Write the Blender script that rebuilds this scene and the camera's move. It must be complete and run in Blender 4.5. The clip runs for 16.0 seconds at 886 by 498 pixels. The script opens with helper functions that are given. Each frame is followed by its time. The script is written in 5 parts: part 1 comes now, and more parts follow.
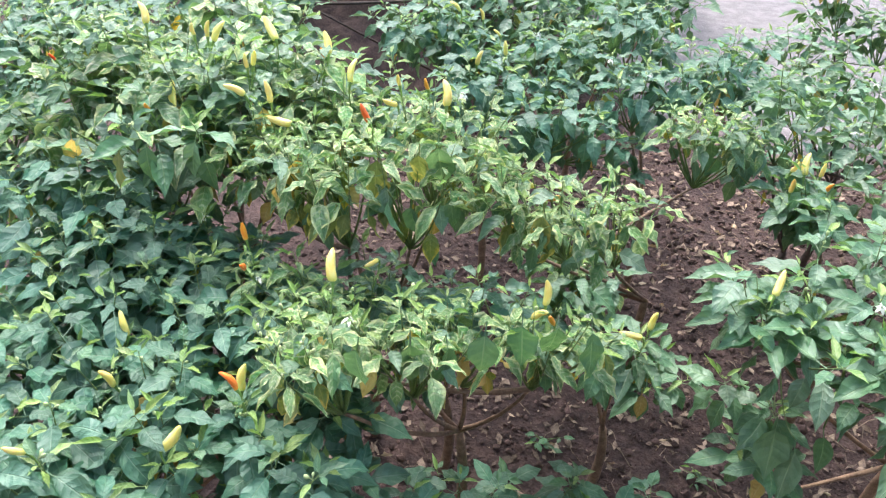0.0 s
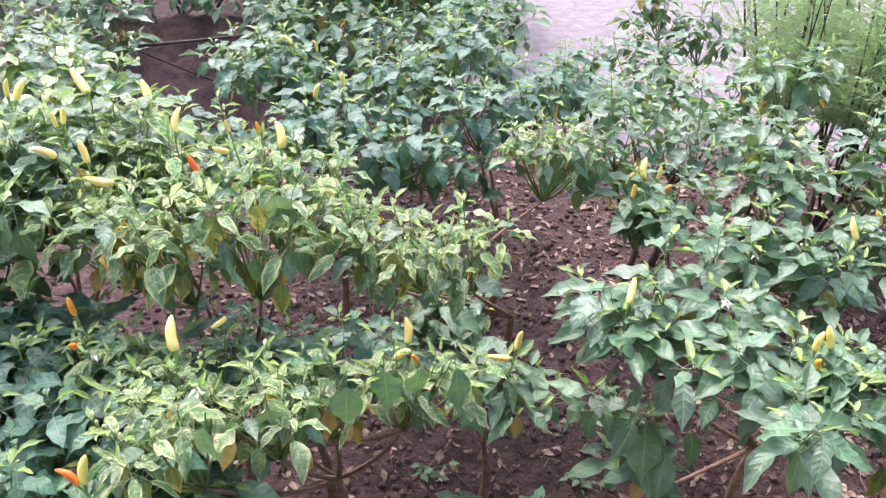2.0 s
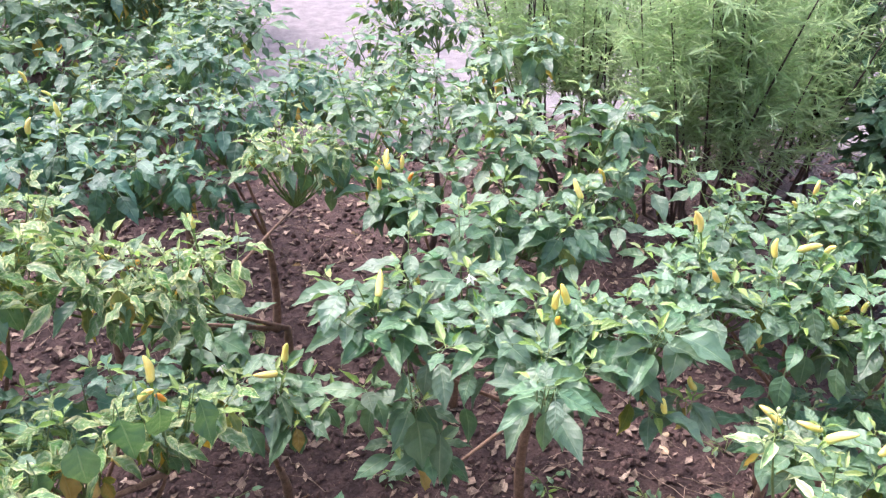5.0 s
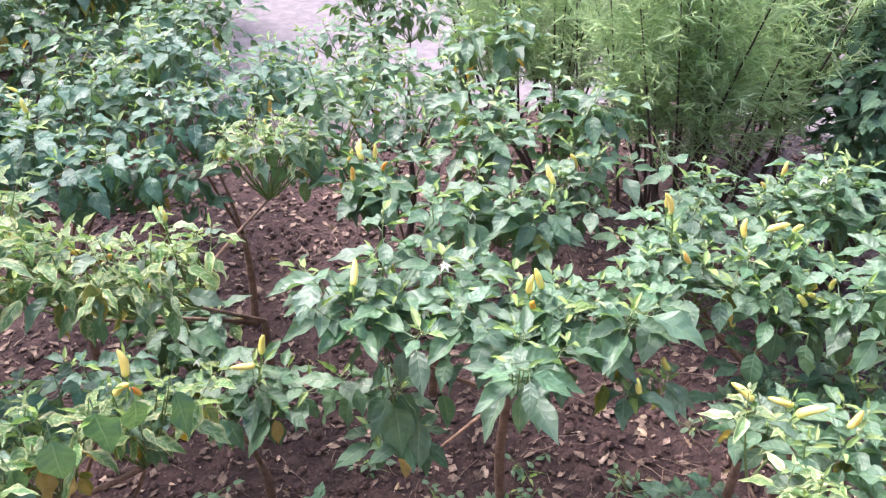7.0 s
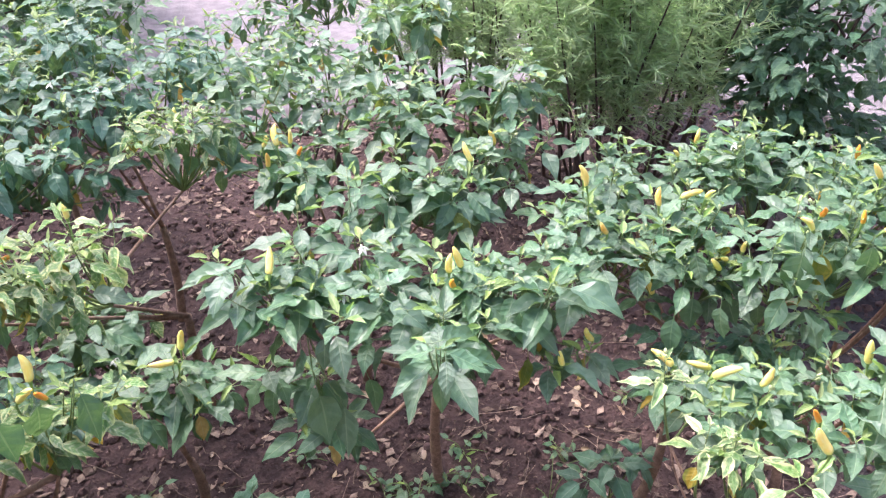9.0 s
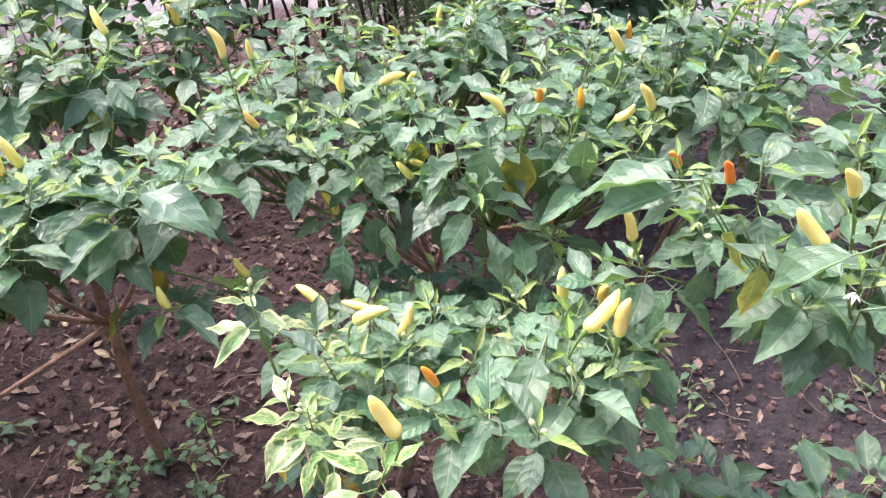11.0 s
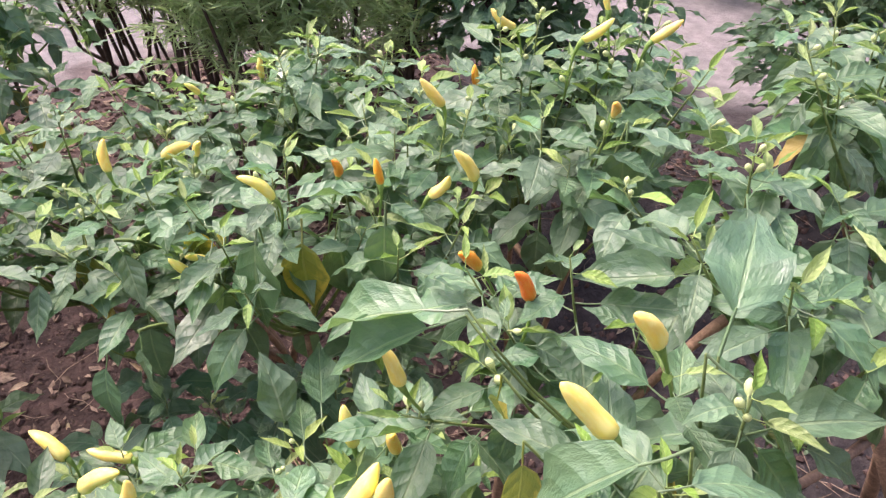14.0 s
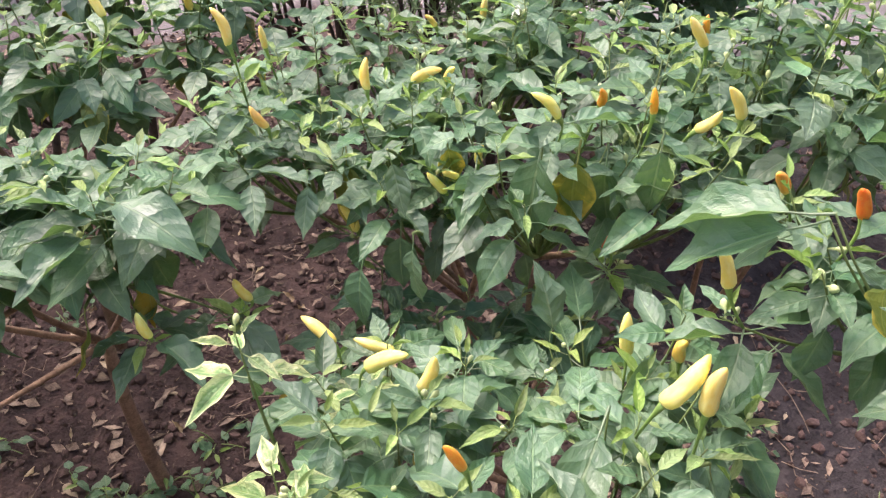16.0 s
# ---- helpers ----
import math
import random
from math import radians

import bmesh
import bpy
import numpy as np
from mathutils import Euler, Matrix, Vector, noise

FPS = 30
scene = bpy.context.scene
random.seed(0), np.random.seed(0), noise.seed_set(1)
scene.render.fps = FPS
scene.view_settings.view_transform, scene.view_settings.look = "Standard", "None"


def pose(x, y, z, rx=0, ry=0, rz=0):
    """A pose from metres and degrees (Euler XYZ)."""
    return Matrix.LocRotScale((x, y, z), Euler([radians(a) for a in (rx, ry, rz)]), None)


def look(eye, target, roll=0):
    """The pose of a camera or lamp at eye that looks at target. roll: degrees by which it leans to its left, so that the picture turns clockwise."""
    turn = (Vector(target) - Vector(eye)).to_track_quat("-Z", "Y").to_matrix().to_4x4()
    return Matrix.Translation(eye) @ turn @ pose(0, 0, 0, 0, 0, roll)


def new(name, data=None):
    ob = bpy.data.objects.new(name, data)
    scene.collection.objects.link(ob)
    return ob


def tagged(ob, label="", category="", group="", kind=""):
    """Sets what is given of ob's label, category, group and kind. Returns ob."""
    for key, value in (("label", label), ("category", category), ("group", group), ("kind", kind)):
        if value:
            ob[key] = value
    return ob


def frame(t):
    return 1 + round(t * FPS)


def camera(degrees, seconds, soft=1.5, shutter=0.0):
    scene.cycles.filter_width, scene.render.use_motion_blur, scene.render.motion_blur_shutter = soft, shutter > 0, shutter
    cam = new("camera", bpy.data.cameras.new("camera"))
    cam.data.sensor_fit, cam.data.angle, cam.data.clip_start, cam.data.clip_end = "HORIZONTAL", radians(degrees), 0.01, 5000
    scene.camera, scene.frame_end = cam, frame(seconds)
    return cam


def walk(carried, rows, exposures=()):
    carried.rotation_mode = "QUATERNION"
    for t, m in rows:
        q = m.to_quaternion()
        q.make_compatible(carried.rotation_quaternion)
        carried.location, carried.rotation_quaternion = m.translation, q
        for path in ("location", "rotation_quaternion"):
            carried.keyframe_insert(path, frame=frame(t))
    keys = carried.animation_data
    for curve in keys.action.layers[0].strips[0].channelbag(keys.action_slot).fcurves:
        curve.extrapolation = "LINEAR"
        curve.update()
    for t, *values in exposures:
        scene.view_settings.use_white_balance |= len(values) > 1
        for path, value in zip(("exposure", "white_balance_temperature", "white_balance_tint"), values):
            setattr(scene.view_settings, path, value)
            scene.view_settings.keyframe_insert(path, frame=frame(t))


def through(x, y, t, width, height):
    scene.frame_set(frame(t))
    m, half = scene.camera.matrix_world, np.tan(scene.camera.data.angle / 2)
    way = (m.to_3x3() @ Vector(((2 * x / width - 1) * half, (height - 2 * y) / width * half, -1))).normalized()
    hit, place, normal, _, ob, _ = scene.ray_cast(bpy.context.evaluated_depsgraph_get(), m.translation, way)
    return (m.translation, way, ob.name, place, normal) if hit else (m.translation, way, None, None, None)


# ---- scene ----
cam = camera(59.0, 16.0, soft=1.3)
PATH = [
    (0, (0.189, 0.133, 1.648), (-0.015, 1.732, 0.464), 2.7),
    (0.5, (0.177, 0.145, 1.648), (0.08, 1.769, 0.486), 2.9),
    (1, (0.178, 0.16, 1.645), (0.168, 1.795, 0.494), 2.8),
    (1.5, (0.2, 0.178, 1.648), (0.267, 1.813, 0.498), 2.6),
    (2, (0.218, 0.188, 1.652), (0.334, 1.832, 0.518), 2.5),
    (2.5, (0.243, 0.191, 1.655), (0.441, 1.834, 0.531), 2.6),
    (3, (0.254, 0.191, 1.656), (0.507, 1.829, 0.536), 2.4),
    (3.5, (0.269, 0.194, 1.655), (0.593, 1.819, 0.535), 2.3),
    (4, (0.299, 0.194, 1.652), (0.727, 1.788, 0.523), 2.3),
    (4.5, (0.324, 0.19, 1.655), (0.834, 1.763, 0.53), 1.9),
    (4.7, (0.334, 0.188, 1.654), (0.891, 1.749, 0.534), 2.2),
    (7, (0.341, 0.173, 1.648), (0.967, 1.696, 0.514), 1.7),
    (7.5, (0.35, 0.188, 1.646), (1.001, 1.697, 0.506), 1.6),
    (8, (0.348, 0.191, 1.641), (1.036, 1.672, 0.486), 1.8),
    (8.5, (0.346, 0.184, 1.634), (1.069, 1.64, 0.468), 2.8),
    (9, (0.383, 0.165, 1.638), (1.134, 1.606, 0.472), 1.7),
    (9.5, (0.509, 0.131, 1.641), (1.294, 1.548, 0.469), 1.1),
    (10, (0.717, 0.134, 1.564), (1.523, 1.479, 0.323), 3.5),
    (10.2, (0.779, 0.146, 1.516), (1.603, 1.495, 0.291), 4.5),
    (12.3, (1.037, 0.201, 1.29), (1.88, 1.496, 0.021), 2.7),
    (12.5, (1.064, 0.212, 1.293), (1.929, 1.505, 0.035), 2.5),
    (13, (1.127, 0.234, 1.289), (2.033, 1.531, 0.065), 2.3),
    (13.5, (1.163, 0.249, 1.305), (2.091, 1.562, 0.116), 2.1),
    (14, (1.177, 0.265, 1.319), (2.098, 1.598, 0.147), 2.9),
    (14.5, (1.152, 0.279, 1.336), (2.041, 1.646, 0.178), 2.9),
    (15, (1.104, 0.292, 1.326), (1.933, 1.681, 0.15), 3.3),
    (15.5, (1.054, 0.298, 1.319), (1.844, 1.695, 0.125), 3.7),
    (16, (0.994, 0.297, 1.291), (1.737, 1.689, 0.061), 4.2),
]
walk(cam, [(t, look(eye, target, roll)) for t, eye, target, roll in PATH],
     exposures=[(0.0, 1.66, 5880, 12), (2.5, 1.76, 5960, 34), (4.7, 1.78, 5950, 29), (10.2, 1.78, 5950, 31), (13.0, 1.5, 6620, 31), (16.0, 1.4, 6500, 27)])

# ---- world, sun ----
world = bpy.data.worlds.new("sky_world")
scene.world = world
world.use_nodes = True
wn = world.node_tree.nodes
sky = wn.new("ShaderNodeTexSky")
sky.sky_type = "NISHITA"
sky.sun_disc = False
SUN_EL, SUN_AZ = 57.0, -24.0     # elevation, degrees clockwise from +y
sky.sun_elevation, sky.sun_rotation = radians(SUN_EL), radians(SUN_AZ)
sky.air_density, sky.dust_density, sky.ozone_density = 1.2, 6.0, 1.0
wn["Background"].inputs["Strength"].default_value = 0.15
world.node_tree.links.new(sky.outputs["Color"], wn["Background"].inputs["Color"])
sun_data = bpy.data.lights.new("sun", "SUN")
sun_data.energy, sun_data.angle, sun_data.color = 1.5, radians(26), (1.0, 0.96, 0.9)
sun = new("sun", sun_data)
sun_way = Vector((math.sin(radians(SUN_AZ)) * math.cos(radians(SUN_EL)), math.cos(radians(SUN_AZ)) * math.cos(radians(SUN_EL)), math.sin(radians(SUN_EL))))
sun.matrix_world = look(sun_way * 30, (0, 0, 0))


# ---- materials ----
class Nodes:
    """A short way to write node materials."""

    def __init__(self, name):
        self.mat = bpy.data.materials.new(name)
        self.mat.use_nodes = True
        self.tree = self.mat.node_tree
        self.bsdf = self.tree.nodes["Principled BSDF"]
        self.out = self.tree.nodes["Material Output"]

    def add(self, kind, **props):
        node = self.tree.nodes.new(kind)
        for key, value in props.items():
            setattr(node, key, value)
        return node

    def link(self, a, b):
        self.tree.links.new(a, b)

    def put(self, socket, value):
        if isinstance(value, bpy.types.NodeSocket):
            self.link(value, socket)
        else:
            socket.default_value = value

    def math(self, op, a, b=0.0, clamp=False):
        node = self.add("ShaderNodeMath", operation=op, use_clamp=clamp)
        self.put(node.inputs[0], a)
        self.put(node.inputs[1], b)
        return node.outputs[0]

    def ramp01(self, value, low, high):
        node = self.add("ShaderNodeMapRange", interpolation_type="SMOOTHSTEP")
        self.put(node.inputs["Value"], value)
        node.inputs["From Min"].default_value, node.inputs["From Max"].default_value = low, high
        return node.outputs["Result"]

    def noise(self, scale, detail=4.0, rough=0.55, coords="Object", distort=0.0, fourth=None):
        tex = self.add("ShaderNodeTexNoise", noise_dimensions="4D" if fourth is not None else "3D")
        where = self.add("ShaderNodeTexCoord")
        self.link(where.outputs[coords], tex.inputs["Vector"])
        tex.inputs["Scale"].default_value, tex.inputs["Detail"].default_value = scale, detail
        tex.inputs["Roughness"].default_value, tex.inputs["Distortion"].default_value = rough, distort
        if fourth is not None:
            self.put(tex.inputs["W"], fourth)
        return tex.outputs["Fac"]

    def mix(self, fac, a, b):
        node = self.add("ShaderNodeMix", data_type="RGBA")
        self.put(node.inputs["Factor"], fac)
        for socket, value in ((node.inputs[6], a), (node.inputs[7], b)):
            self.put(socket, value if isinstance(value, bpy.types.NodeSocket) else (*value, 1.0))
        return node.outputs[2]

    def bump(self, height, strength, distance):
        node = self.add("ShaderNodeBump")
        node.inputs["Strength"].default_value, node.inputs["Distance"].default_value = strength, distance
        self.link(height, node.inputs["Height"])
        self.link(node.outputs["Normal"], self.bsdf.inputs["Normal"])
        return node.outputs["Normal"]

    def random(self):
        """One number a piece: by object, and by island in joined leaves."""
        ob = self.add("ShaderNodeObjectInfo").outputs["Random"]
        isle = self.add("ShaderNodeNewGeometry").outputs["Random Per Island"]
        return self.math("FRACT", self.math("ADD", ob, isle))


def leaf_material(name, dark, light, vein, edge=None, edge_from=0.5, edge_to=1.0, through=(0.2, 0.36, 0.05), share=0.3, rough=0.3, blotch=0.0, streak=0.0, tip=0.0, spec=0.7):
    """A leaf: midrib and side veins along its own map, mottled blade, paler margin where it has one, light passing through."""
    n = Nodes(name)
    uv = n.add("ShaderNodeSeparateXYZ")
    n.link(n.add("ShaderNodeTexCoord").outputs["UV"], uv.inputs[0])
    along = uv.outputs[1]
    across = n.math("ABSOLUTE", n.math("SUBTRACT", n.math("MULTIPLY", uv.outputs[0], 2.0), 1.0))
    rnd = n.random()
    seed = n.math("MULTIPLY", rnd, 37.0)
    grain = n.noise(3.0, 5.0, 0.6, "UV", 0.4, seed)
    fine = n.noise(16.0, 3.0, 0.6, "UV", 0.0, seed)
    base = n.mix(n.ramp01(grain, 0.3, 0.7), dark, light)
    phase = n.math("MULTIPLY", n.math("SUBTRACT", along, n.math("MULTIPLY", across, 0.16)), 6.0 * 2 * math.pi)
    phase = n.math("ADD", phase, n.math("MULTIPLY", n.math("SUBTRACT", grain, 0.5), 3.0))
    side = n.math("SINE", phase)
    line = n.math("MULTIPLY", n.ramp01(side, 0.93, 1.0), n.ramp01(across, 1.0, 0.75))
    rib = n.ramp01(across, 0.075, 0.03)
    veins = n.math("MAXIMUM", rib, n.math("MULTIPLY", line, 0.16))
    colour = n.mix(n.math("MULTIPLY", veins, 0.65), base, vein)
    if edge:
        reach = n.math("ADD", across, n.math("MULTIPLY", n.math("SUBTRACT", grain, 0.5), 2.4))
        reach = n.math("ADD", reach, n.math("MULTIPLY", n.math("SUBTRACT", rnd, 0.5), 0.5))
        reach = n.math("SUBTRACT", reach, n.math("MULTIPLY", line, 0.3))
        reach = n.math("ADD", reach, n.math("MULTIPLY", n.math("SUBTRACT", along, 0.5), tip))
        colour = n.mix(n.ramp01(reach, edge_from, edge_to), colour, edge)
    if streak:
        band = n.math("MULTIPLY", n.ramp01(n.math("SUBTRACT", n.math("ADD", side, n.math("MULTIPLY", fine, 1.4)), 0.7), 0.2, 0.9), n.ramp01(grain, 0.38, 0.6))
        colour = n.mix(n.math("MULTIPLY", band, streak), colour, (0.72, 0.74, 0.46))
    if blotch:
        colour = n.mix(n.math("MULTIPLY", n.ramp01(fine, 0.62, 0.72), blotch), colour, (0.16, 0.09, 0.03))
    tone = n.add("ShaderNodeHueSaturation")
    n.put(tone.inputs["Hue"], n.math("ADD", 0.485, n.math("MULTIPLY", n.math("FRACT", n.math("MULTIPLY", rnd, 7.3)), 0.03)))
    n.put(tone.inputs["Saturation"], n.math("ADD", 0.82, n.math("MULTIPLY", n.math("FRACT", n.math("MULTIPLY", rnd, 3.7)), 0.28)))
    n.put(tone.inputs["Value"], n.math("ADD", 0.8, n.math("MULTIPLY", n.math("FRACT", n.math("MULTIPLY", rnd, 11.9)), 0.42)))
    n.link(colour, tone.inputs["Color"])
    colour = tone.outputs["Color"]
    n.put(n.bsdf.inputs["Base Color"], colour)
    quilt_rough = n.noise(5.0, 4.0, 0.65, "UV", 0.3, seed)
    n.put(n.bsdf.inputs["Roughness"], n.math("ADD", rough - 0.1, n.math("MULTIPLY", quilt_rough, 0.28)))
    n.bsdf.inputs["Specular IOR Level"].default_value = spec
    quilt = n.noise(7.0, 4.0, 0.65, "UV", 0.6, seed)
    height = n.math("ADD", n.math("MULTIPLY", n.math("ABSOLUTE", n.math("SINE", n.math("MULTIPLY", phase, 0.5))), -0.4), n.math("ADD", n.math("MULTIPLY", fine, 0.5), n.math("MULTIPLY", quilt, 0.9)))
    height = n.math("SUBTRACT", height, n.math("MULTIPLY", rib, 0.5))
    if streak:
        height = n.math("ADD", height, n.math("MULTIPLY", n.noise(7.0, 2.0, 0.5, "UV", 0.8, seed), 2.2))
    normal = n.bump(height, 0.55, 0.003 if not streak else 0.0032)
    glow = n.add("ShaderNodeBsdfTranslucent")
    n.put(glow.inputs["Color"], n.mix(0.6, colour, through))
    n.link(normal, glow.inputs["Normal"])
    mixer = n.add("ShaderNodeMixShader")
    mixer.inputs[0].default_value = share
    n.link(n.bsdf.outputs[0], mixer.inputs[1])
    n.link(glow.outputs[0], mixer.inputs[2])
    n.link(mixer.outputs[0], n.out.inputs["Surface"])
    return n.mat


def plain_material(name, low, high, scale, rough=0.7, bump=0.4, depth=0.002, spec=0.4, vary=0.3):
    """Two tones mixed by noise, with relief and a tone of its own for each piece."""
    n = Nodes(name)
    a = n.noise(scale, 5.0, 0.6)
    b = n.noise(scale * 6, 4.0, 0.6)
    both = n.math("ADD", n.math("MULTIPLY", a, 0.6), n.math("MULTIPLY", b, 0.4))
    colour = n.mix(n.ramp01(both, 0.32, 0.68), low, high)
    tone = n.add("ShaderNodeHueSaturation")
    n.put(tone.inputs["Value"], n.math("ADD", 1.0 - vary / 2, n.math("MULTIPLY", n.random(), vary)))
    n.link(colour, tone.inputs["Color"])
    n.put(n.bsdf.inputs["Base Color"], tone.outputs["Color"])
    n.put(n.bsdf.inputs["Roughness"], n.math("ADD", rough - 0.08, n.math("MULTIPLY", b, 0.16)))
    n.bsdf.inputs["Specular IOR Level"].default_value = spec
    n.bump(both, bump, depth)
    return n.mat


def soil_material():
    """Dark purplish garden soil in the bed, pale packed sand outside it."""
    n = Nodes("garden_soil")
    big, mid, fine = n.noise(1.6, 4.0), n.noise(14.0, 5.0, 0.65), n.noise(90.0, 4.0, 0.7)
    bed = n.mix(n.ramp01(mid, 0.32, 0.7), (0.04, 0.026, 0.023), (0.10, 0.064, 0.055))
    bed = n.mix(n.ramp01(fine, 0.6, 0.78), bed, (0.19, 0.135, 0.115))
    bed = n.mix(n.ramp01(fine, 0.36, 0.24), bed, (0.022, 0.014, 0.013))
    # darker, greyer earth past the last plants of the row
    spot = n.add("ShaderNodeSeparateXYZ")
    n.link(n.add("ShaderNodeTexCoord").outputs["Object"], spot.inputs[0])
    grey_reach = n.math("SUBTRACT", spot.outputs[0], n.math("MULTIPLY", spot.outputs[1], 0.55))
    grey_reach = n.math("ADD", grey_reach, n.math("MULTIPLY", n.math("SUBTRACT", big, 0.5), 0.9))
    grey_bed = n.mix(n.ramp01(mid, 0.32, 0.7), (0.026, 0.022, 0.022), (0.06, 0.05, 0.05))
    bed = n.mix(n.math("MULTIPLY", n.ramp01(grey_reach, 1.15, 1.6), n.ramp01(fine, 0.8, 0.6)), bed, grey_bed)
    sand = n.mix(n.ramp01(mid, 0.3, 0.7), (0.165, 0.152, 0.148), (0.25, 0.23, 0.225))
    sand = n.mix(n.ramp01(fine, 0.62, 0.8), sand, (0.17, 0.14, 0.13))
    place = n.add("ShaderNodeSeparateXYZ")
    n.link(n.add("ShaderNodeTexCoord").outputs["Object"], place.inputs[0])
    # the bed ends along a slanting line behind the plants
    line = n.math("ADD", n.math("MULTIPLY", place.outputs[0], 0.15), place.outputs[1])
    line = n.math("ADD", line, n.math("MULTIPLY", n.math("MAXIMUM", n.math("SUBTRACT", place.outputs[0], 2.9), 0.0), 1.2))
    line = n.math("SUBTRACT", line, n.math("MULTIPLY", n.math("MAXIMUM", n.math("SUBTRACT", 0.75, place.outputs[0]), 0.0), 1.6))
    line = n.math("ADD", line, n.math("MULTIPLY", n.math("SUBTRACT", big, 0.5), 1.3))
    colour = n.mix(n.ramp01(line, 3.5, 3.9), bed, sand)
    n.put(n.bsdf.inputs["Base Color"], colour)
    n.bsdf.inputs["Roughness"].default_value = 0.9
    n.bsdf.inputs["Specular IOR Level"].default_value = 0.25
    lump = n.math("ADD", mid, n.math("MULTIPLY", n.noise(42.0, 3.0, 0.6), 0.8))
    n.bump(n.math("ADD", n.math("MULTIPLY", lump, n.math("ADD", 0.12, n.ramp01(line, 3.9, 3.5))), n.math("MULTIPLY", fine, 0.5)), 1.0, 0.02)
    return n.mat


def fruit_material(name, low, high, tip):
    n = Nodes(name)
    place = n.add("ShaderNodeSeparateXYZ")
    n.link(n.add("ShaderNodeTexCoord").outputs["Generated"], place.inputs[0])
    colour = n.mix(n.ramp01(n.noise(3.0, 3.0, coords="Generated"), 0.35, 0.65), low, high)
    colour = n.mix(n.ramp01(place.outputs[2], 0.25, 0.0), colour, tip)
    tone = n.add("ShaderNodeHueSaturation")
    n.put(tone.inputs["Hue"], n.math("ADD", 0.49, n.math("MULTIPLY", n.random(), 0.02)))
    n.put(tone.inputs["Value"], n.math("ADD", 0.96, n.math("MULTIPLY", n.random(), 0.12)))
    n.link(colour, tone.inputs["Color"])
    n.put(n.bsdf.inputs["Base Color"], tone.outputs["Color"])
    n.bsdf.inputs["Roughness"].default_value = 0.33
    n.bsdf.inputs["Subsurface Weight"].default_value = 0.35
    n.bsdf.inputs["Subsurface Radius"].default_value = (0.01, 0.008, 0.003)
    n.bsdf.inputs["Subsurface Scale"].default_value = 0.4
    n.bump(n.noise(220.0, 2.0), 0.3, 0.0012)
    return n.mat


GREEN = leaf_material("leaf_green", (0.072, 0.172, 0.088), (0.13, 0.248, 0.115), (0.25, 0.37, 0.18), share=0.3)
# darker, bluer copy of GREEN: shade on these leaves is put into the colour
LUSH = leaf_material("leaf_blue_green_shade", (0.05, 0.145, 0.088), (0.095, 0.21, 0.122), (0.2, 0.32, 0.19), share=0.27, rough=0.36, spec=0.5)
YOUNG = leaf_material("leaf_young", (0.22, 0.37, 0.08), (0.33, 0.48, 0.12), (0.45, 0.56, 0.2), share=0.35)
PALE = leaf_material("leaf_pale_edged", (0.075, 0.2, 0.055), (0.17, 0.33, 0.085), (0.28, 0.41, 0.13), (0.66, 0.68, 0.26), 0.4, 1.4, streak=0.45)
MARGIN = leaf_material("leaf_cream_margined", (0.13, 0.28, 0.08), (0.24, 0.41, 0.12), (0.4, 0.54, 0.2), (0.7, 0.78, 0.34), 0.4, 1.0, streak=0.2)
OLD = leaf_material("leaf_yellowing", (0.10, 0.17, 0.03), (0.22, 0.25, 0.03), (0.3, 0.34, 0.08), (0.62, 0.48, 0.06), 0.5, 1.15, (0.36, 0.42, 0.06), 0.32, 0.5, 0.2, tip=0.9)
GOLD = leaf_material("leaf_golden", (0.52, 0.37, 0.06), (0.66, 0.50, 0.12), (0.62, 0.54, 0.2), (0.26, 0.33, 0.07), 0.5, 1.3, (0.7, 0.45, 0.03), 0.4, 0.5, 0.6)
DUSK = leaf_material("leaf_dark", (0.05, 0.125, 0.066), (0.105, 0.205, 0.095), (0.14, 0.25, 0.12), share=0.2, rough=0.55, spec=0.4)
DRY = leaf_material("leaf_dry", (0.34, 0.25, 0.15), (0.55, 0.44, 0.29), (0.6, 0.5, 0.36), (0.30, 0.19, 0.09), 0.5, 1.3, (0.5, 0.35, 0.15), 0.15, 0.75, 0.5)
FEATHER = leaf_material("feather_green", (0.25, 0.4, 0.18), (0.4, 0.56, 0.27), (0.34, 0.48, 0.24), through=(0.48, 0.62, 0.28), share=0.5, rough=0.6, spec=0.35)
BARK = plain_material("bark_brown", (0.13, 0.08, 0.052), (0.32, 0.21, 0.14), 55.0, 0.85, 0.8, 0.004)
DARKBARK = plain_material("bark_dark", (0.035, 0.025, 0.022), (0.09, 0.065, 0.05), 55.0, 0.85, 0.8, 0.004)
TWIG = plain_material("twig_green", (0.09, 0.14, 0.04), (0.19, 0.26, 0.08), 40.0, 0.6, 0.4, 0.002)
STALK = plain_material("stalk_green", (0.13, 0.25, 0.05), (0.24, 0.37, 0.09), 60.0, 0.5, 0.2, 0.001)
BUD = plain_material("bud_cream", (0.33, 0.44, 0.15), (0.60, 0.66, 0.34), 90.0, 0.5, 0.2, 0.001)
PETAL = plain_material("petal_white", (0.62, 0.66, 0.50), (0.80, 0.82, 0.70), 90.0, 0.5, 0.2, 0.001)
CLOD = plain_material("soil_clod", (0.05, 0.033, 0.029), (0.13, 0.085, 0.072), 60.0, 0.92, 0.7, 0.004, spec=0.2, vary=0.9)
BANK = plain_material("added_bank_earth", (0.06, 0.04, 0.033), (0.15, 0.10, 0.078), 18.0, 0.92, 0.9, 0.012, spec=0.2)
RENDERED = plain_material("sky_block_plaster", (0.13, 0.125, 0.1), (0.24, 0.22, 0.18), 3.0, 0.9, 0.5, 0.006, spec=0.2)
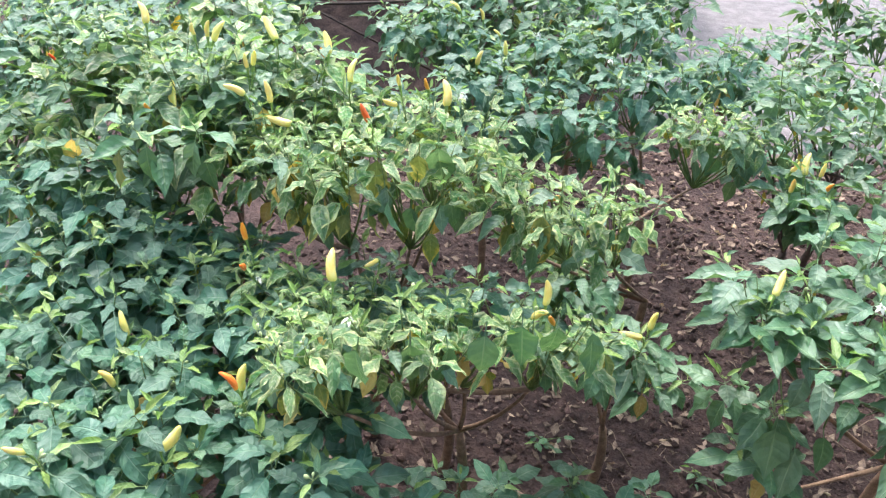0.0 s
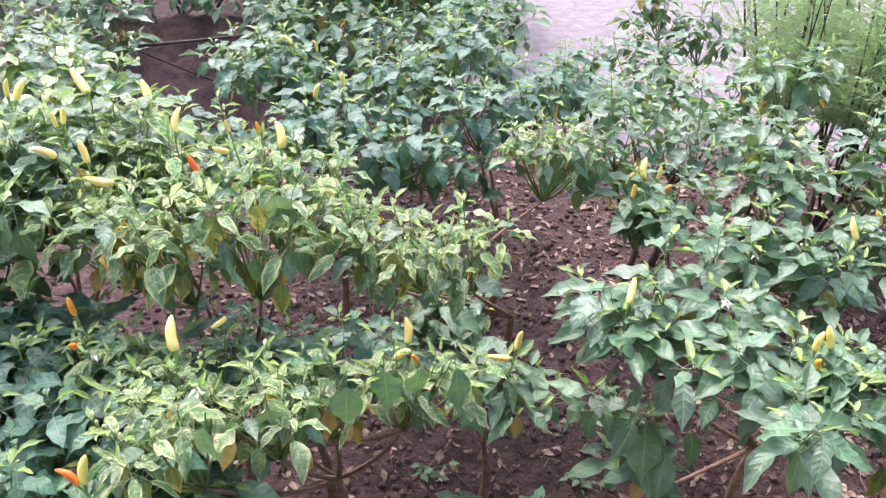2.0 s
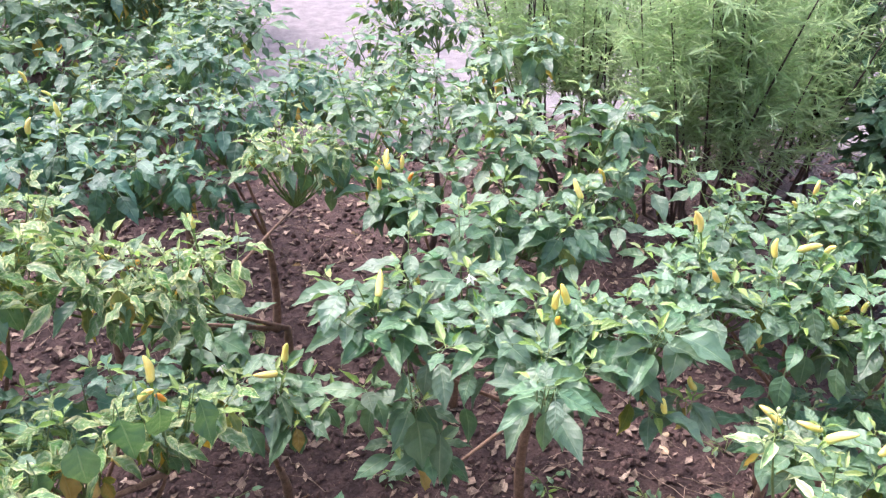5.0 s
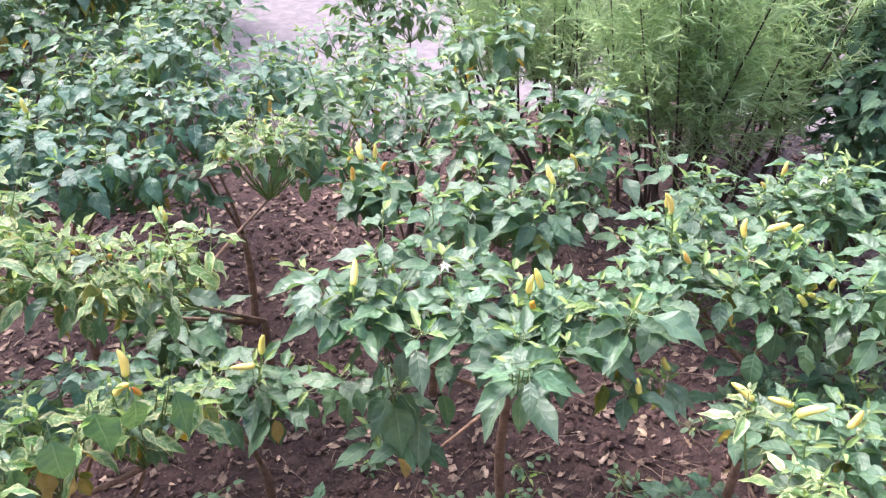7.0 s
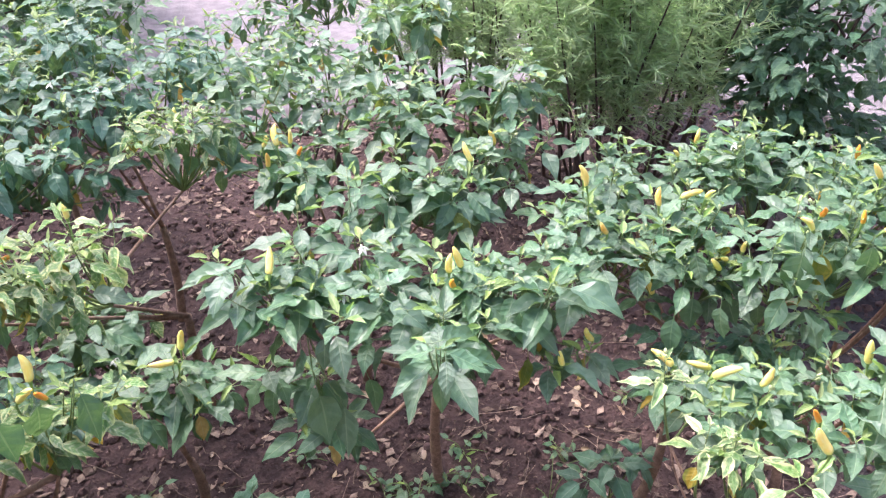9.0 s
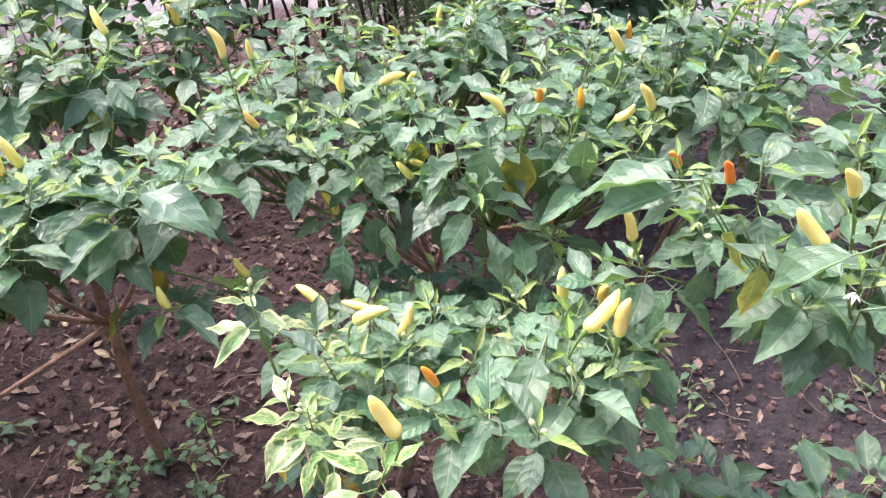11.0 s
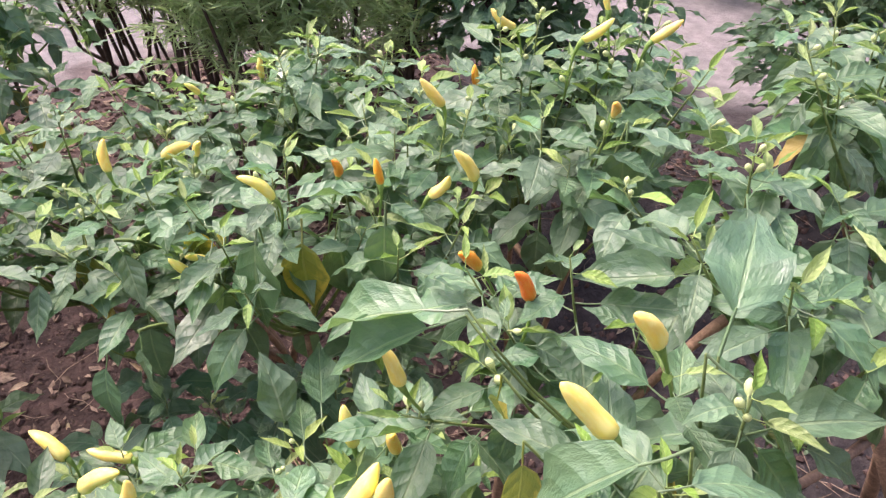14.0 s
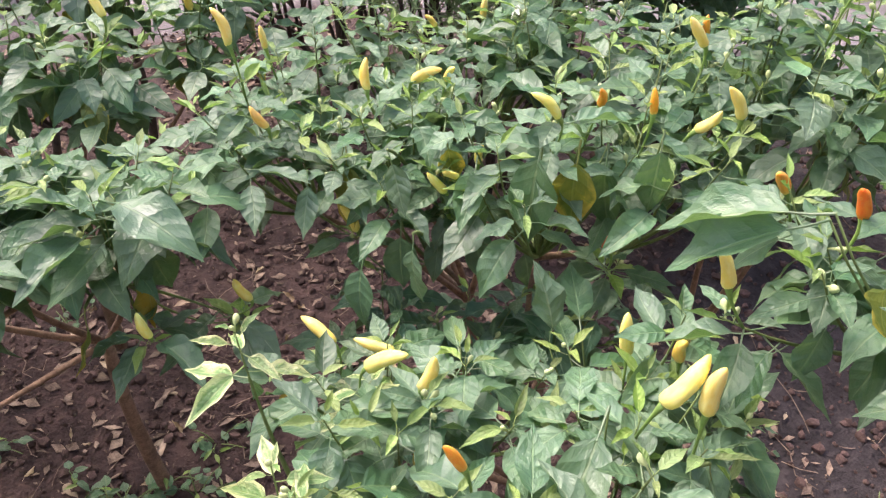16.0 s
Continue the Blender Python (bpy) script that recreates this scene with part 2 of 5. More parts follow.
CHIP = plain_material("straw_chip", (0.1, 0.07, 0.055), (0.31, 0.235, 0.17), 60.0, 0.85, 0.4, 0.002, spec=0.2, vary=0.9)
SOIL = soil_material()
FRUIT = [
    fruit_material("fruit_cream", (0.94, 0.76, 0.17), (0.96, 0.84, 0.28), (0.86, 0.79, 0.2)),
    fruit_material("fruit_yellow", (0.90, 0.58, 0.10), (0.92, 0.70, 0.20), (0.80, 0.66, 0.20)),
    fruit_material("fruit_orange", (0.92, 0.36, 0.03), (0.94, 0.48, 0.06), (0.90, 0.58, 0.12)),
    fruit_material("fruit_red", (0.90, 0.13, 0.02), (0.92, 0.24, 0.04), (0.92, 0.38, 0.06)),
]
FRUIT_WORD = ["cream", "yellow", "orange", "red"]


# ---- shapes ----
def mesh_of(name, verts, faces, material, uvs=None, smooth=True):
    me = bpy.data.meshes.new(name)
    me.from_pydata([tuple(v) for v in verts], [], faces)
    me.materials.append(material)
    if uvs is not None:
        layer = me.uv_layers.new(name="map")
        index = np.empty(len(me.loops), dtype=np.int32)
        me.loops.foreach_get("vertex_index", index)
        layer.data.foreach_set("uv", np.asarray(uvs, dtype=np.float32)[index].ravel())
    if smooth:
        me.polygons.foreach_set("use_smooth", np.ones(len(me.polygons), dtype=bool))
    me.update()
    return me


def part(name, me, parent, m=None, label=""):
    ob = new(name, me)
    ob.parent = parent
    if m is not None:
        ob.matrix_basis = m
    return tagged(ob, label)


def thing(name, label, category, group="", kind="", at=(0, 0, 0)):
    ob = new(name)
    ob.location = at
    return tagged(ob, label, category, group, kind)


def tube(points, radii, sides=6, cap=True):
    """Verts and faces of a round rod along points."""
    pts = [Vector(p) for p in points]
    verts, faces = [], []
    side = Vector((1, 0, 0))
    for i, p in enumerate(pts):
        way = (pts[min(i + 1, len(pts) - 1)] - pts[max(i - 1, 0)]).normalized()
        side = (side - way * side.dot(way))
        side = side.normalized() if side.length > 1e-4 else way.orthogonal().normalized()
        other = way.cross(side)
        for k in range(sides):
            a = 2 * math.pi * k / sides
            verts.append(p + (side * math.cos(a) + other * math.sin(a)) * radii[i])
    for i in range(len(pts) - 1):
        for k in range(sides):
            a, b = i * sides + k, i * sides + (k + 1) % sides
            faces.append((a, b, b + sides, a + sides))
    if cap:
        faces.append(tuple(range(sides - 1, -1, -1)))
        faces.append(tuple(range((len(pts) - 1) * sides, len(pts) * sides)))
    return verts, faces


def bend(a, b, c, steps):
    """Points of a curve from a to c, pulled to b."""
    a, b, c = Vector(a), Vector(b), Vector(c)
    return [a * (1 - t) ** 2 + b * 2 * t * (1 - t) + c * t * t for t in [i / steps for i in range(steps + 1)]]


def leaf_shape(rng, width, fold, droop, ripple, curl, rows=10, stalk=0.3):
    """A pointed leaf one unit long along y, on a stalk that starts at the origin. Returns verts, faces, map."""
    verts, faces, uvs = [], [], []
    phase, lean = rng.uniform(0, 6.3), rng.uniform(-0.12, 0.12)
    y, z, pitch = stalk, 0.0, rng.uniform(-0.35, 0.05)
    step = 1.0 / rows
    for i in range(rows + 1):
        u = i / rows
        late = min(1.0, max(0.0, (u - 0.5) / 0.5))
        w = width * 1.75 * (u + 0.003) ** 0.64 * (1.004 - u) ** 0.98 * (1 - 0.5 * late * late * (3 - 2 * late))
        w *= 1 + 0.05 * math.sin(9 * u + phase)
        roll = curl * math.sin(math.pi * min(1, u * 1.1))
        for j in (-2, -1, 0, 1, 2):
            s = j / 2
            turn = fold + roll * abs(s)
            x = s * w * math.cos(turn)
            up = abs(s) * w * math.sin(turn)
            up += ripple * s * s * math.sin(13 * u + phase + (1.7 if j > 0 else 0)) * w * 2
            verts.append((x + lean * u * u, y - up * math.sin(pitch), z + up * math.cos(pitch)))
            uvs.append((0.5 + 0.5 * s, u))
        pitch -= droop / rows
        y += step * math.cos(pitch)
        z += step * math.sin(pitch)
    for i in range(rows):
        for j in range(4):
            a = i * 5 + j
            faces.append((a, a + 1, a + 6, a + 5))
    tv, tf = tube([(0, 0, 0), (0, stalk * 0.5, -0.015), (0, stalk + 0.03, -0.004)], [0.014, 0.012, 0.01], 4, False)
    k = len(verts)
    verts += [tuple(v) for v in tv]
    uvs += [(0.5, 0.0)] * len(tv)
    faces += [tuple(a + k for a in f) for f in tf]
    return verts, faces, uvs


def leaf_set(name, material, count, seed, **ranges):
    rng = random.Random(seed)
    made = []
    for _ in range(count):
        v, f, uv = leaf_shape(rng, **{key: rng.uniform(*pair) for key, pair in ranges.items()})
        made.append(mesh_of(name, v, f, material, uv))
    return made


FLAT = dict(width=(0.37, 0.48), fold=(0.1, 0.42), droop=(0.0, 0.9), ripple=(0.06, 0.2), curl=(-0.35, 0.4))
HANG = dict(width=(0.41, 0.52), fold=(0.08, 0.38), droop=(0.1, 0.8), ripple=(0.04, 0.13), curl=(-0.45, 0.15))
CURL = dict(width=(0.27, 0.38), fold=(0.15, 0.55), droop=(0.0, 1.3), ripple=(0.1, 0.26), curl=(-0.9, 0.9))
BUDLEAF = dict(width=(0.26, 0.36), fold=(0.25, 0.6), droop=(-0.3, 0.9), ripple=(0.03, 0.12), curl=(0.0, 0.5))
STAR = dict(width=(0.3, 0.4), fold=(0.2, 0.5), droop=(-0.2, 0.6), ripple=(0.05, 0.2), curl=(0.0, 0.5))
LEAF = {
    "green": leaf_set("leaf", GREEN, 9, 11, **FLAT),
    "hang": leaf_set("leaf", GREEN, 7, 12, **HANG),
    "lush": leaf_set("leaf", LUSH, 8, 21, **FLAT),
    "lushhang": leaf_set("leaf", LUSH, 6, 22, **HANG),
    "young": leaf_set("leaf", YOUNG, 6, 13, **BUDLEAF),
    "pale": leaf_set("leaf", PALE, 9, 14, **CURL),
    "paleflat": leaf_set("leaf", PALE, 6, 15, **FLAT),
    "star": leaf_set("leaf", MARGIN, 7, 19, **STAR),
    "old": leaf_set("leaf", OLD, 5, 16, **HANG),
    "gold": leaf_set("leaf", GOLD, 4, 17, **HANG),
    "dusk": leaf_set("leaf", DUSK, 6, 18, **FLAT),
}


def fruit_shape(rng, thick, bow, hook):
    """A blunt chilli pod one unit long along z, base at the origin."""
    profile = [(0.0, 0.55), (0.05, 0.82), (0.16, 0.98), (0.34, 1.0), (0.52, 0.95), (0.70, 0.84), (0.84, 0.66), (0.94, 0.42), (1.0, 0.1)]
    sides, verts, faces = 10, [], []
    waves = [rng.uniform(0, 6.3) for _ in range(3)]
    for z, r in profile:
        lump = 1 + 0.06 * math.sin(z * 11 + waves[2])
        for k in range(sides):
            a = 2 * math.pi * k / sides
            rad = r * thick * lump * (1 + 0.05 * math.sin(3 * a + waves[0] + z * 4))
            verts.append((rad * math.cos(a) + bow * math.sin(math.pi * z) + hook * z ** 3, rad * math.sin(a), z - hook * 0.3 * z ** 3))
    for i in range(len(profile) - 1):
        for k in range(sides):
            a, b = i * sides + k, i * sides + (k + 1) % sides
            faces.append((a, b, b + sides, a + sides))
    faces += [tuple(range(sides - 1, -1, -1)), tuple(range(len(verts) - sides, len(verts)))]
    return verts, faces


POD = []
for tone_no, tone_mat in enumerate(FRUIT):
    pod_rng = random.Random(40)
    POD.append([mesh_of("fruit", *fruit_shape(pod_rng, pod_rng.uniform(0.132, 0.162), bow, hook), tone_mat)
                for bow, hook in ((0.03, 0.0), (0.09, 0.02), (-0.04, 0.14), (0.13, 0.05), (0.05, -0.06))])


def bud_mesh():
    v, f = tube([(0, 0, 0), (0.1, 0, 0.5), (0.16, 0, 0.62), (0.26, 0, 0.8), (0.3, 0, 0.98), (0.31, 0, 1.1)], [0.05, 0.05, 0.16, 0.22, 0.17, 0.04], 7)
    return mesh_of("bud", v, f, BUD)


BUDS = bud_mesh()


def flower_mesh():
    """A small nodding flower with five pointed petals."""
    verts, faces = tube([(0, 0, 0), (0.2, 0, 0.5), (0.5, 0, 0.5), (0.62, 0, 0.3)], [0.04, 0.05, 0.08, 0.16], 7)
    centre = Vector((0.62, 0, 0.3))
    for k in range(5):
        a = 2 * math.pi * k / 5
        out, side = Vector((math.cos(a), math.sin(a), 0)), Vector((-math.sin(a), math.cos(a), 0))
        b = len(verts)
        for d, w, z in ((0.06, 0.10, 0.0), (0.35, 0.20, -0.14), (0.62, 0.10, -0.42), (0.7, 0.01, -0.6)):
            verts += [centre + out * d - side * w + Vector((0, 0, z)), centre + out * d + side * w + Vector((0, 0, z))]
        faces += [(b + 2 * i, b + 2 * i + 1, b + 2 * i + 3, b + 2 * i + 2) for i in range(3)]
    return mesh_of("flower", verts, faces, PETAL)


FLOWER = flower_mesh()
VIEW_SIDE = Vector((0.75, 0.2, 1.45))     # a point near the camera path; the leaves nearest it are kept single


def leaf_pose(at, way, size, rng, tumble=0.28):
    """A leaf from its stalk's root: y along way, face upward, rolled a little."""
    y = Vector(way).normalized()
    z = Vector((0, 0, 1)) + Vector((rng.uniform(-1, 1), rng.uniform(-1, 1), 0)) * tumble
    x = y.cross(z)
    x = x.normalized() if x.length > 1e-3 else Vector((1, 0, 0))
    z = x.cross(y)
    return Matrix.Translation(at) @ Matrix((x, y, z)).transposed().to_4x4() @ Matrix.Scale(size, 4)


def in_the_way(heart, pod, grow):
    """Whether a leaf would hide a pod as seen from VIEW_SIDE; such leaves are left out."""
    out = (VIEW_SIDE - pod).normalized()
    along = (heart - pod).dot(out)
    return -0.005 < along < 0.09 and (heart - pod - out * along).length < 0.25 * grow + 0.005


def join_leaves(name, pieces, parent, label):
    """Many leaves as one mesh of kind stuff, a slot for each material."""
    verts, faces, uvs, slots, mats = [], [], [], [], []
    for me, m in pieces:
        base = len(verts)
        co = np.empty(len(me.vertices) * 3)
        me.vertices.foreach_get("co", co)
        co = co.reshape(-1, 3) @ np.array(m.to_3x3()).T + np.array(m.translation)
        verts += [tuple(c) for c in co]
        uv = [None] * len(me.vertices)
        data = me.uv_layers[0].data
        for loop, d in zip(me.loops, data):
            uv[loop.vertex_index] = tuple(d.uv)
        uvs += uv
        mat = me.materials[0]
        if mat not in mats:
            mats.append(mat)
        for p in me.polygons:
            faces.append(tuple(v + base for v in p.vertices))
            slots.append(mats.index(mat))
    me = mesh_of(name, verts, faces, mats[0], uvs)
    for mat in mats[1:]:
        me.materials.append(mat)
    me.polygons.foreach_set("material_index", np.array(slots, dtype=np.int32))
    return tagged(part(name, me, parent, None, label), kind="stuff")


def chilli_plant(label, base, fork, lobes, fruits=(), seed=1, style="green", size=0.068, spacing=0.075, singles=176, low=2,
                 group="chilli plants in the bed", trunk_r=0.011, buds=0.4, bark=None, old=0.12, young=0.72, extra=(), drops=(), blades=(), flowers=()):
    """A chilli bush: trunk, branches to each lobe of the crown, twigs with leaves spiralling to their tips, pods on stalks.
    lobes: x, y, height of the top, half widths, depth. fruits: base and tip of a pod, and its ripeness.
    extra: tips of single shoots. drops: roots of old leaves that hang below the crown.
    blades: base and tip of single large leaves, and their kind. flowers: where a white flower nods."""
    rng = random.Random(seed)
    size, spacing = size * 1.02, spacing * 1.04
    bark = bark or BARK
    root = thing("chilli_plant", label, "chilli plant", group)
    root.location = (base[0], base[1], 0)
    back = Matrix.Translation((-base[0], -base[1], 0))
    ground, top = Vector((base[0], base[1], -0.02)), Vector(fork)
    side = Vector((rng.uniform(-0.02, 0.02), rng.uniform(-0.02, 0.02), 0))
    stem = bend(ground, (ground + top) / 2 + side * 1.5, top, 7)
    v, f = tube([p for p in stem], [trunk_r * (1.35 - 0.5 * i / 7 + 0.06 * math.sin(i * 2.3 + seed)) for i in range(8)], 9)
    part("trunk", mesh_of("trunk", v, f, bark), root, back)
    twigs = []      # curve, thickness, leafy share
    nodes = []
    for cx, cy, cz, rx, ry, deep in lobes:
        cz += 0.025
        start = top if rng.random() < 0.7 or not nodes else nodes[-1]
        node = Vector((cx * 0.8 + top.x * 0.2, cy * 0.8 + top.y * 0.2, max(top.z * 0.6 + 0.02, min(cz - 0.17, top.z + (cz - top.z) * 0.6))))
        mid = start.lerp(node, 0.5) + Vector((rng.uniform(-0.04, 0.04), rng.uniform(-0.04, 0.04), rng.uniform(-0.03, 0.01)))
        curve = bend(start, mid, node, 6)
        r0 = trunk_r * 0.52
        v, f = tube(curve, [r0 * (1 - 0.5 * i / 6) for i in range(7)], 7)
        part("branch", mesh_of("branch", v, f, bark), root, back)
        nodes.append(node)
        tips = []
        want = max(3 if rx > 0.03 else 1, int(math.pi * rx * ry / spacing ** 2 * 1.15))
        for _ in range(want * 14):
            if len(tips) >= want:
                break
            a, r = rng.uniform(0, 2 * math.pi), math.sqrt(rng.random())
            tip = Vector((cx + rx * r * math.cos(a), cy + ry * r * math.sin(a), cz + 0.012 - deep * (0.7 * r * r) - abs(rng.gauss(0, 0.4)) * deep))
            if all((tip - t).length > spacing * 0.8 for t in tips):
                tips.append(tip)
        for tip in tips:
            pull = node.lerp(tip, 0.55)
            pull.z = node.z + (tip.z - node.z) * rng.uniform(0.15, 0.45)
            twigs.append((bend(node, pull, tip, 7), 0.0023, 1.0, 0.26))
    for tip in extra:
        tip = Vector(tip)
        node = min(nodes, key=lambda n: (n - tip).length)
        pull = node.lerp(tip, 0.5)
        pull.z -= 0.02
        twigs.append((bend(node, pull, tip, 7), 0.0023, 1.3, 0.36))
    for bx, by, bz, tx, ty, tz, ripe in fruits:
        foot = Vector((bx, by, bz)) - Vector((rng.uniform(-0.012, 0.012), rng.uniform(-0.012, 0.012), rng.uniform(0.018, 0.028)))
        node = min(nodes, key=lambda n: (n - foot).length)
        pull = node.lerp(foot, 0.55)
        pull.z = node.z + (foot.z - node.z) * 0.3
        twigs.append((bend(node, pull, foot, 7), 0.0021, 1.2, 0.3))
    leaves = []
    pods = [(Vector(row[:3]) + Vector(row[3:6])) / 2 for row in fruits]
    for x, y, z, kind in drops:
        at = Vector((x, y, z))
        node = min(nodes, key=lambda n: (n - at).length)
        pull = node.lerp(at, 0.5)
        pull.z += 0.03
        v, f = tube(bend(node, pull, at, 7), [0.0028 * (1.2 - 0.6 * i / 7) for i in range(8)], 5)
        part("twig", mesh_of("twig", v, f, TWIG), root, back)
        a = rng.uniform(3.7, 5.7)
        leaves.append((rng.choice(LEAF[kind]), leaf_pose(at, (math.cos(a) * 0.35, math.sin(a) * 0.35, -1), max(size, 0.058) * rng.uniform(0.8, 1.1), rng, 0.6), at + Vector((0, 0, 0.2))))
    for bx, by, bz, tx, ty, tz, kind in blades:
        foot, tip = Vector((bx, by, bz)), Vector((tx, ty, tz))
        way = tip - foot
        at = foot - way * 0.3 * 0.95
        node = min(nodes, key=lambda n: (n - at).length)
        pull = node.lerp(at, 0.6) - Vector((0, 0, 0.05))
        v, f = tube(bend(node, pull, at, 7), [0.0013 * (1.2 - 0.6 * i / 7) for i in range(8)], 5)
        part("twig", mesh_of("twig", v, f, TWIG), root, back)
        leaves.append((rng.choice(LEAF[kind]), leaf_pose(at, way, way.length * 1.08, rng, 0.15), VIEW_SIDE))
    for at in flowers:
        at = Vector(at)
        node = min(nodes, key=lambda n: (n - at).length)
        v, f = tube(bend(node, node.lerp(at, 0.6), at, 6), [0.0024, 0.0022, 0.002, 0.0018, 0.0014, 0.0012, 0.001], 5)
        part("twig", mesh_of("twig", v, f, TWIG), root, back)
        part("flower", FLOWER, root, back @ Matrix.Translation(at) @ Matrix.Scale(0.0075, 4), "small white nodding flower")
    middle = sum((Vector((lobe[0], lobe[1], 0)) for lobe in lobes), Vector()) / len(lobes)
    for curve, thick, leafy, spread in twigs:
        v, f = tube(curve, [thick * (1.25 - 1.0 * i / 7) for i in range(8)], 5)
        part("twig", mesh_of("twig", v, f, TWIG), root, back)
        turn = rng.uniform(0, 6.3)
        outward = math.atan2(curve[7].y - middle.y, curve[7].x - middle.x)
        under = low + 1
        count = max(6, int(rng.uniform(8, 10.5) * min(leafy, 1.15))) + under
        for k in range(count):
            upper = k < count - under
            s = 1.0 - spread * (k / (count - under)) ** 1.2 if upper else rng.uniform(0.5, 0.85)
            x = s * 7
            i = min(6, int(x))
            at = curve[i].lerp(curve[i + 1], x - i)
            turn += 2.4 + rng.uniform(-0.35, 0.35)
            age = k / (count - under) if upper else 1.0
            lift = 0.68 - 0.98 * age + rng.uniform(-0.22, 0.22) if upper else rng.uniform(-1.25, -0.5)
            if not upper:
                turn = outward + rng.uniform(-1.1, 1.1)
            way = Vector((math.cos(turn) * math.cos(lift), math.sin(turn) * math.cos(lift), math.sin(lift)))
            grow = size * (0.38 + 0.72 * min(1, age * 1.5)) * rng.uniform(0.8, 1.2)
            pick = rng.random()
            if upper and age < 0.36:
                grow *= 0.85
                kind = "young" if pick < young else (style if style in ("pale", "star") else "green")
            elif not upper and pick < old:
                kind = "old" if rng.random() < 0.6 else "gold"
            elif style == "pale":
                kind = ("pale" if pick < 0.74 else "paleflat" if pick < 0.84 else "green") if upper else ("hang" if pick < 0.55 else "old" if pick < 0.8 else "paleflat")
            elif style == "mixed":
                kind = ("green" if pick < 0.6 else "paleflat") if upper else "hang"
            elif style == "star":
                kind = "star" if upper else "hang"
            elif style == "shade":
                # shade on the back plants is put into colour: mostly the dark leaf
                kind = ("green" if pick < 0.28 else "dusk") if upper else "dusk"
            elif style == "dusk":
                kind = style
            elif style == "lush":
                kind = "lush" if upper else "lushhang"
            else:
                kind = "green" if upper else "hang"
            if not upper:
                grow = size * rng.uniform(0.7, 1.08)
            heart = at + way * grow * 0.75
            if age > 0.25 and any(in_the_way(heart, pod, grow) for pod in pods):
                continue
            leaves.append((rng.choice(LEAF[kind]), leaf_pose(at, way, grow, rng), at))
        if rng.random() < buds:
            for _ in range(rng.randint(1, 3)):
                at = curve[6].lerp(curve[7], rng.random())
                a = rng.uniform(0, 6.3)
                m = back @ Matrix.Translation(at) @ Euler((rng.uniform(-0.5, 0.5), rng.uniform(-0.2, 0.8), a)).to_matrix().to_4x4()
                if rng.random() < 0.97:
                    part("bud", BUDS, root, m @ Matrix.Scale(rng.uniform(0.010, 0.015), 4))
                else:
                    part("flower", FLOWER, root, m @ Matrix.Scale(0.015, 4), "small white nodding flower")
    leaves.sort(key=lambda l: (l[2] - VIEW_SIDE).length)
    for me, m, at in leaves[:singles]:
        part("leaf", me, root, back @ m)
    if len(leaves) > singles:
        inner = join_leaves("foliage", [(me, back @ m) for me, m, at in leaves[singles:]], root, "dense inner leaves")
    first = len(twigs) - len(fruits)
    for no, (bx, by, bz, tx, ty, tz, ripe) in enumerate(fruits):
        low_end, high_end = Vector((bx, by, bz)), Vector((tx, ty, tz))
        way = high_end - low_end
        m = Matrix.Translation(low_end) @ way.to_track_quat("Z", "Y").to_matrix().to_4x4() @ Matrix.Rotation(rng.uniform(0, 6.3), 4, "Z") @ Matrix.Scale(way.length, 4)
        pod = part("fruit", rng.choice(POD[ripe]), root, back @ m, "%s chilli pod" % FRUIT_WORD[ripe])
        foot = twigs[first + no][0][6]
        curve = bend(foot, low_end - way.normalized() * 0.014, low_end + way.normalized() * 0.0015, 5)
        v, f = tube(curve, [0.0013, 0.0012, 0.0012, 0.0014, 0.0024, 0.0036], 6)
        part("stalk", mesh_of("stalk", v, f, STALK), pod, (back @ m).inverted() @ back, "green stalk")
    return root


# ---- ground ----
def ground_line(near_low, near_high, step, far):
    line = list(np.arange(near_low, near_high + 1e-6, step))
    d = step
    while line[-1] < far:
        d *= 1.3
        line.append(line[-1] + d)
    d = step
    while line[0] > -far:
        d *= 1.3
        line.insert(0, line[0] - d)
    return line


def ground_height(x, y):
    rough = noise.fractal(Vector((x * 3.2, y * 3.2, 0.3)), 0.9, 2.1, 4) * 0.012
    rough += noise.noise(Vector((x * 24, y * 24, 4.0))) * 0.005
    fade = max(0.0, 1 - max(0.0, abs(x - 1.5) - 3.5) / 3, 0) * max(0.0, 1 - max(0.0, abs(y - 2) - 3.5) / 3)
    return rough * min(1.0, fade)


def build_ground():
    xs, ys = ground_line(-1.6, 3.6, 0.035, 900), ground_line(-0.3, 4.2, 0.035, 900)
    verts = [(x, y, ground_height(x, y)) for y in ys for x in xs]
    w = len(xs)
    faces = [(j * w + i, j * w + i + 1, (j + 1) * w + i + 1, (j + 1) * w + i) for j in range(len(ys) - 1) for i in range(w - 1)]
    ob = new("ground", mesh_of("ground", verts, faces, SOIL))
    tagged(ob, "dark crumbly garden soil fading into pale sandy earth", "ground", kind="structure")


build_ground()


def add_sky_block():
    """A plain rendered wall added out of view behind the path to block low sky light, with a coping along its top."""
    verts, faces = [], []
    for x0, x1, y0, y1, z0, z1 in ((-7.0, 9.0, -2.45, -2.2, -0.1, 3.0), (-7.05, 9.05, -2.5, -2.15, 3.0, 3.08)):
        b = len(verts)
        verts += [(x, y, z) for z in (z0, z1) for x, y in ((x0, y0), (x1, y0), (x1, y1), (x0, y1))]
        faces += [tuple(b + i for i in f) for f in ((3, 2, 1, 0), (4, 5, 6, 7), (0, 1, 5, 4), (1, 2, 6, 5), (2, 3, 7, 6), (3, 0, 4, 7))]
    ob = new("wall_south", mesh_of("wall_south", verts, faces, RENDERED, smooth=False))
    tagged(ob, "plain plaster wall with a flat coping, added out of view to block sky light", "wall", kind="structure")


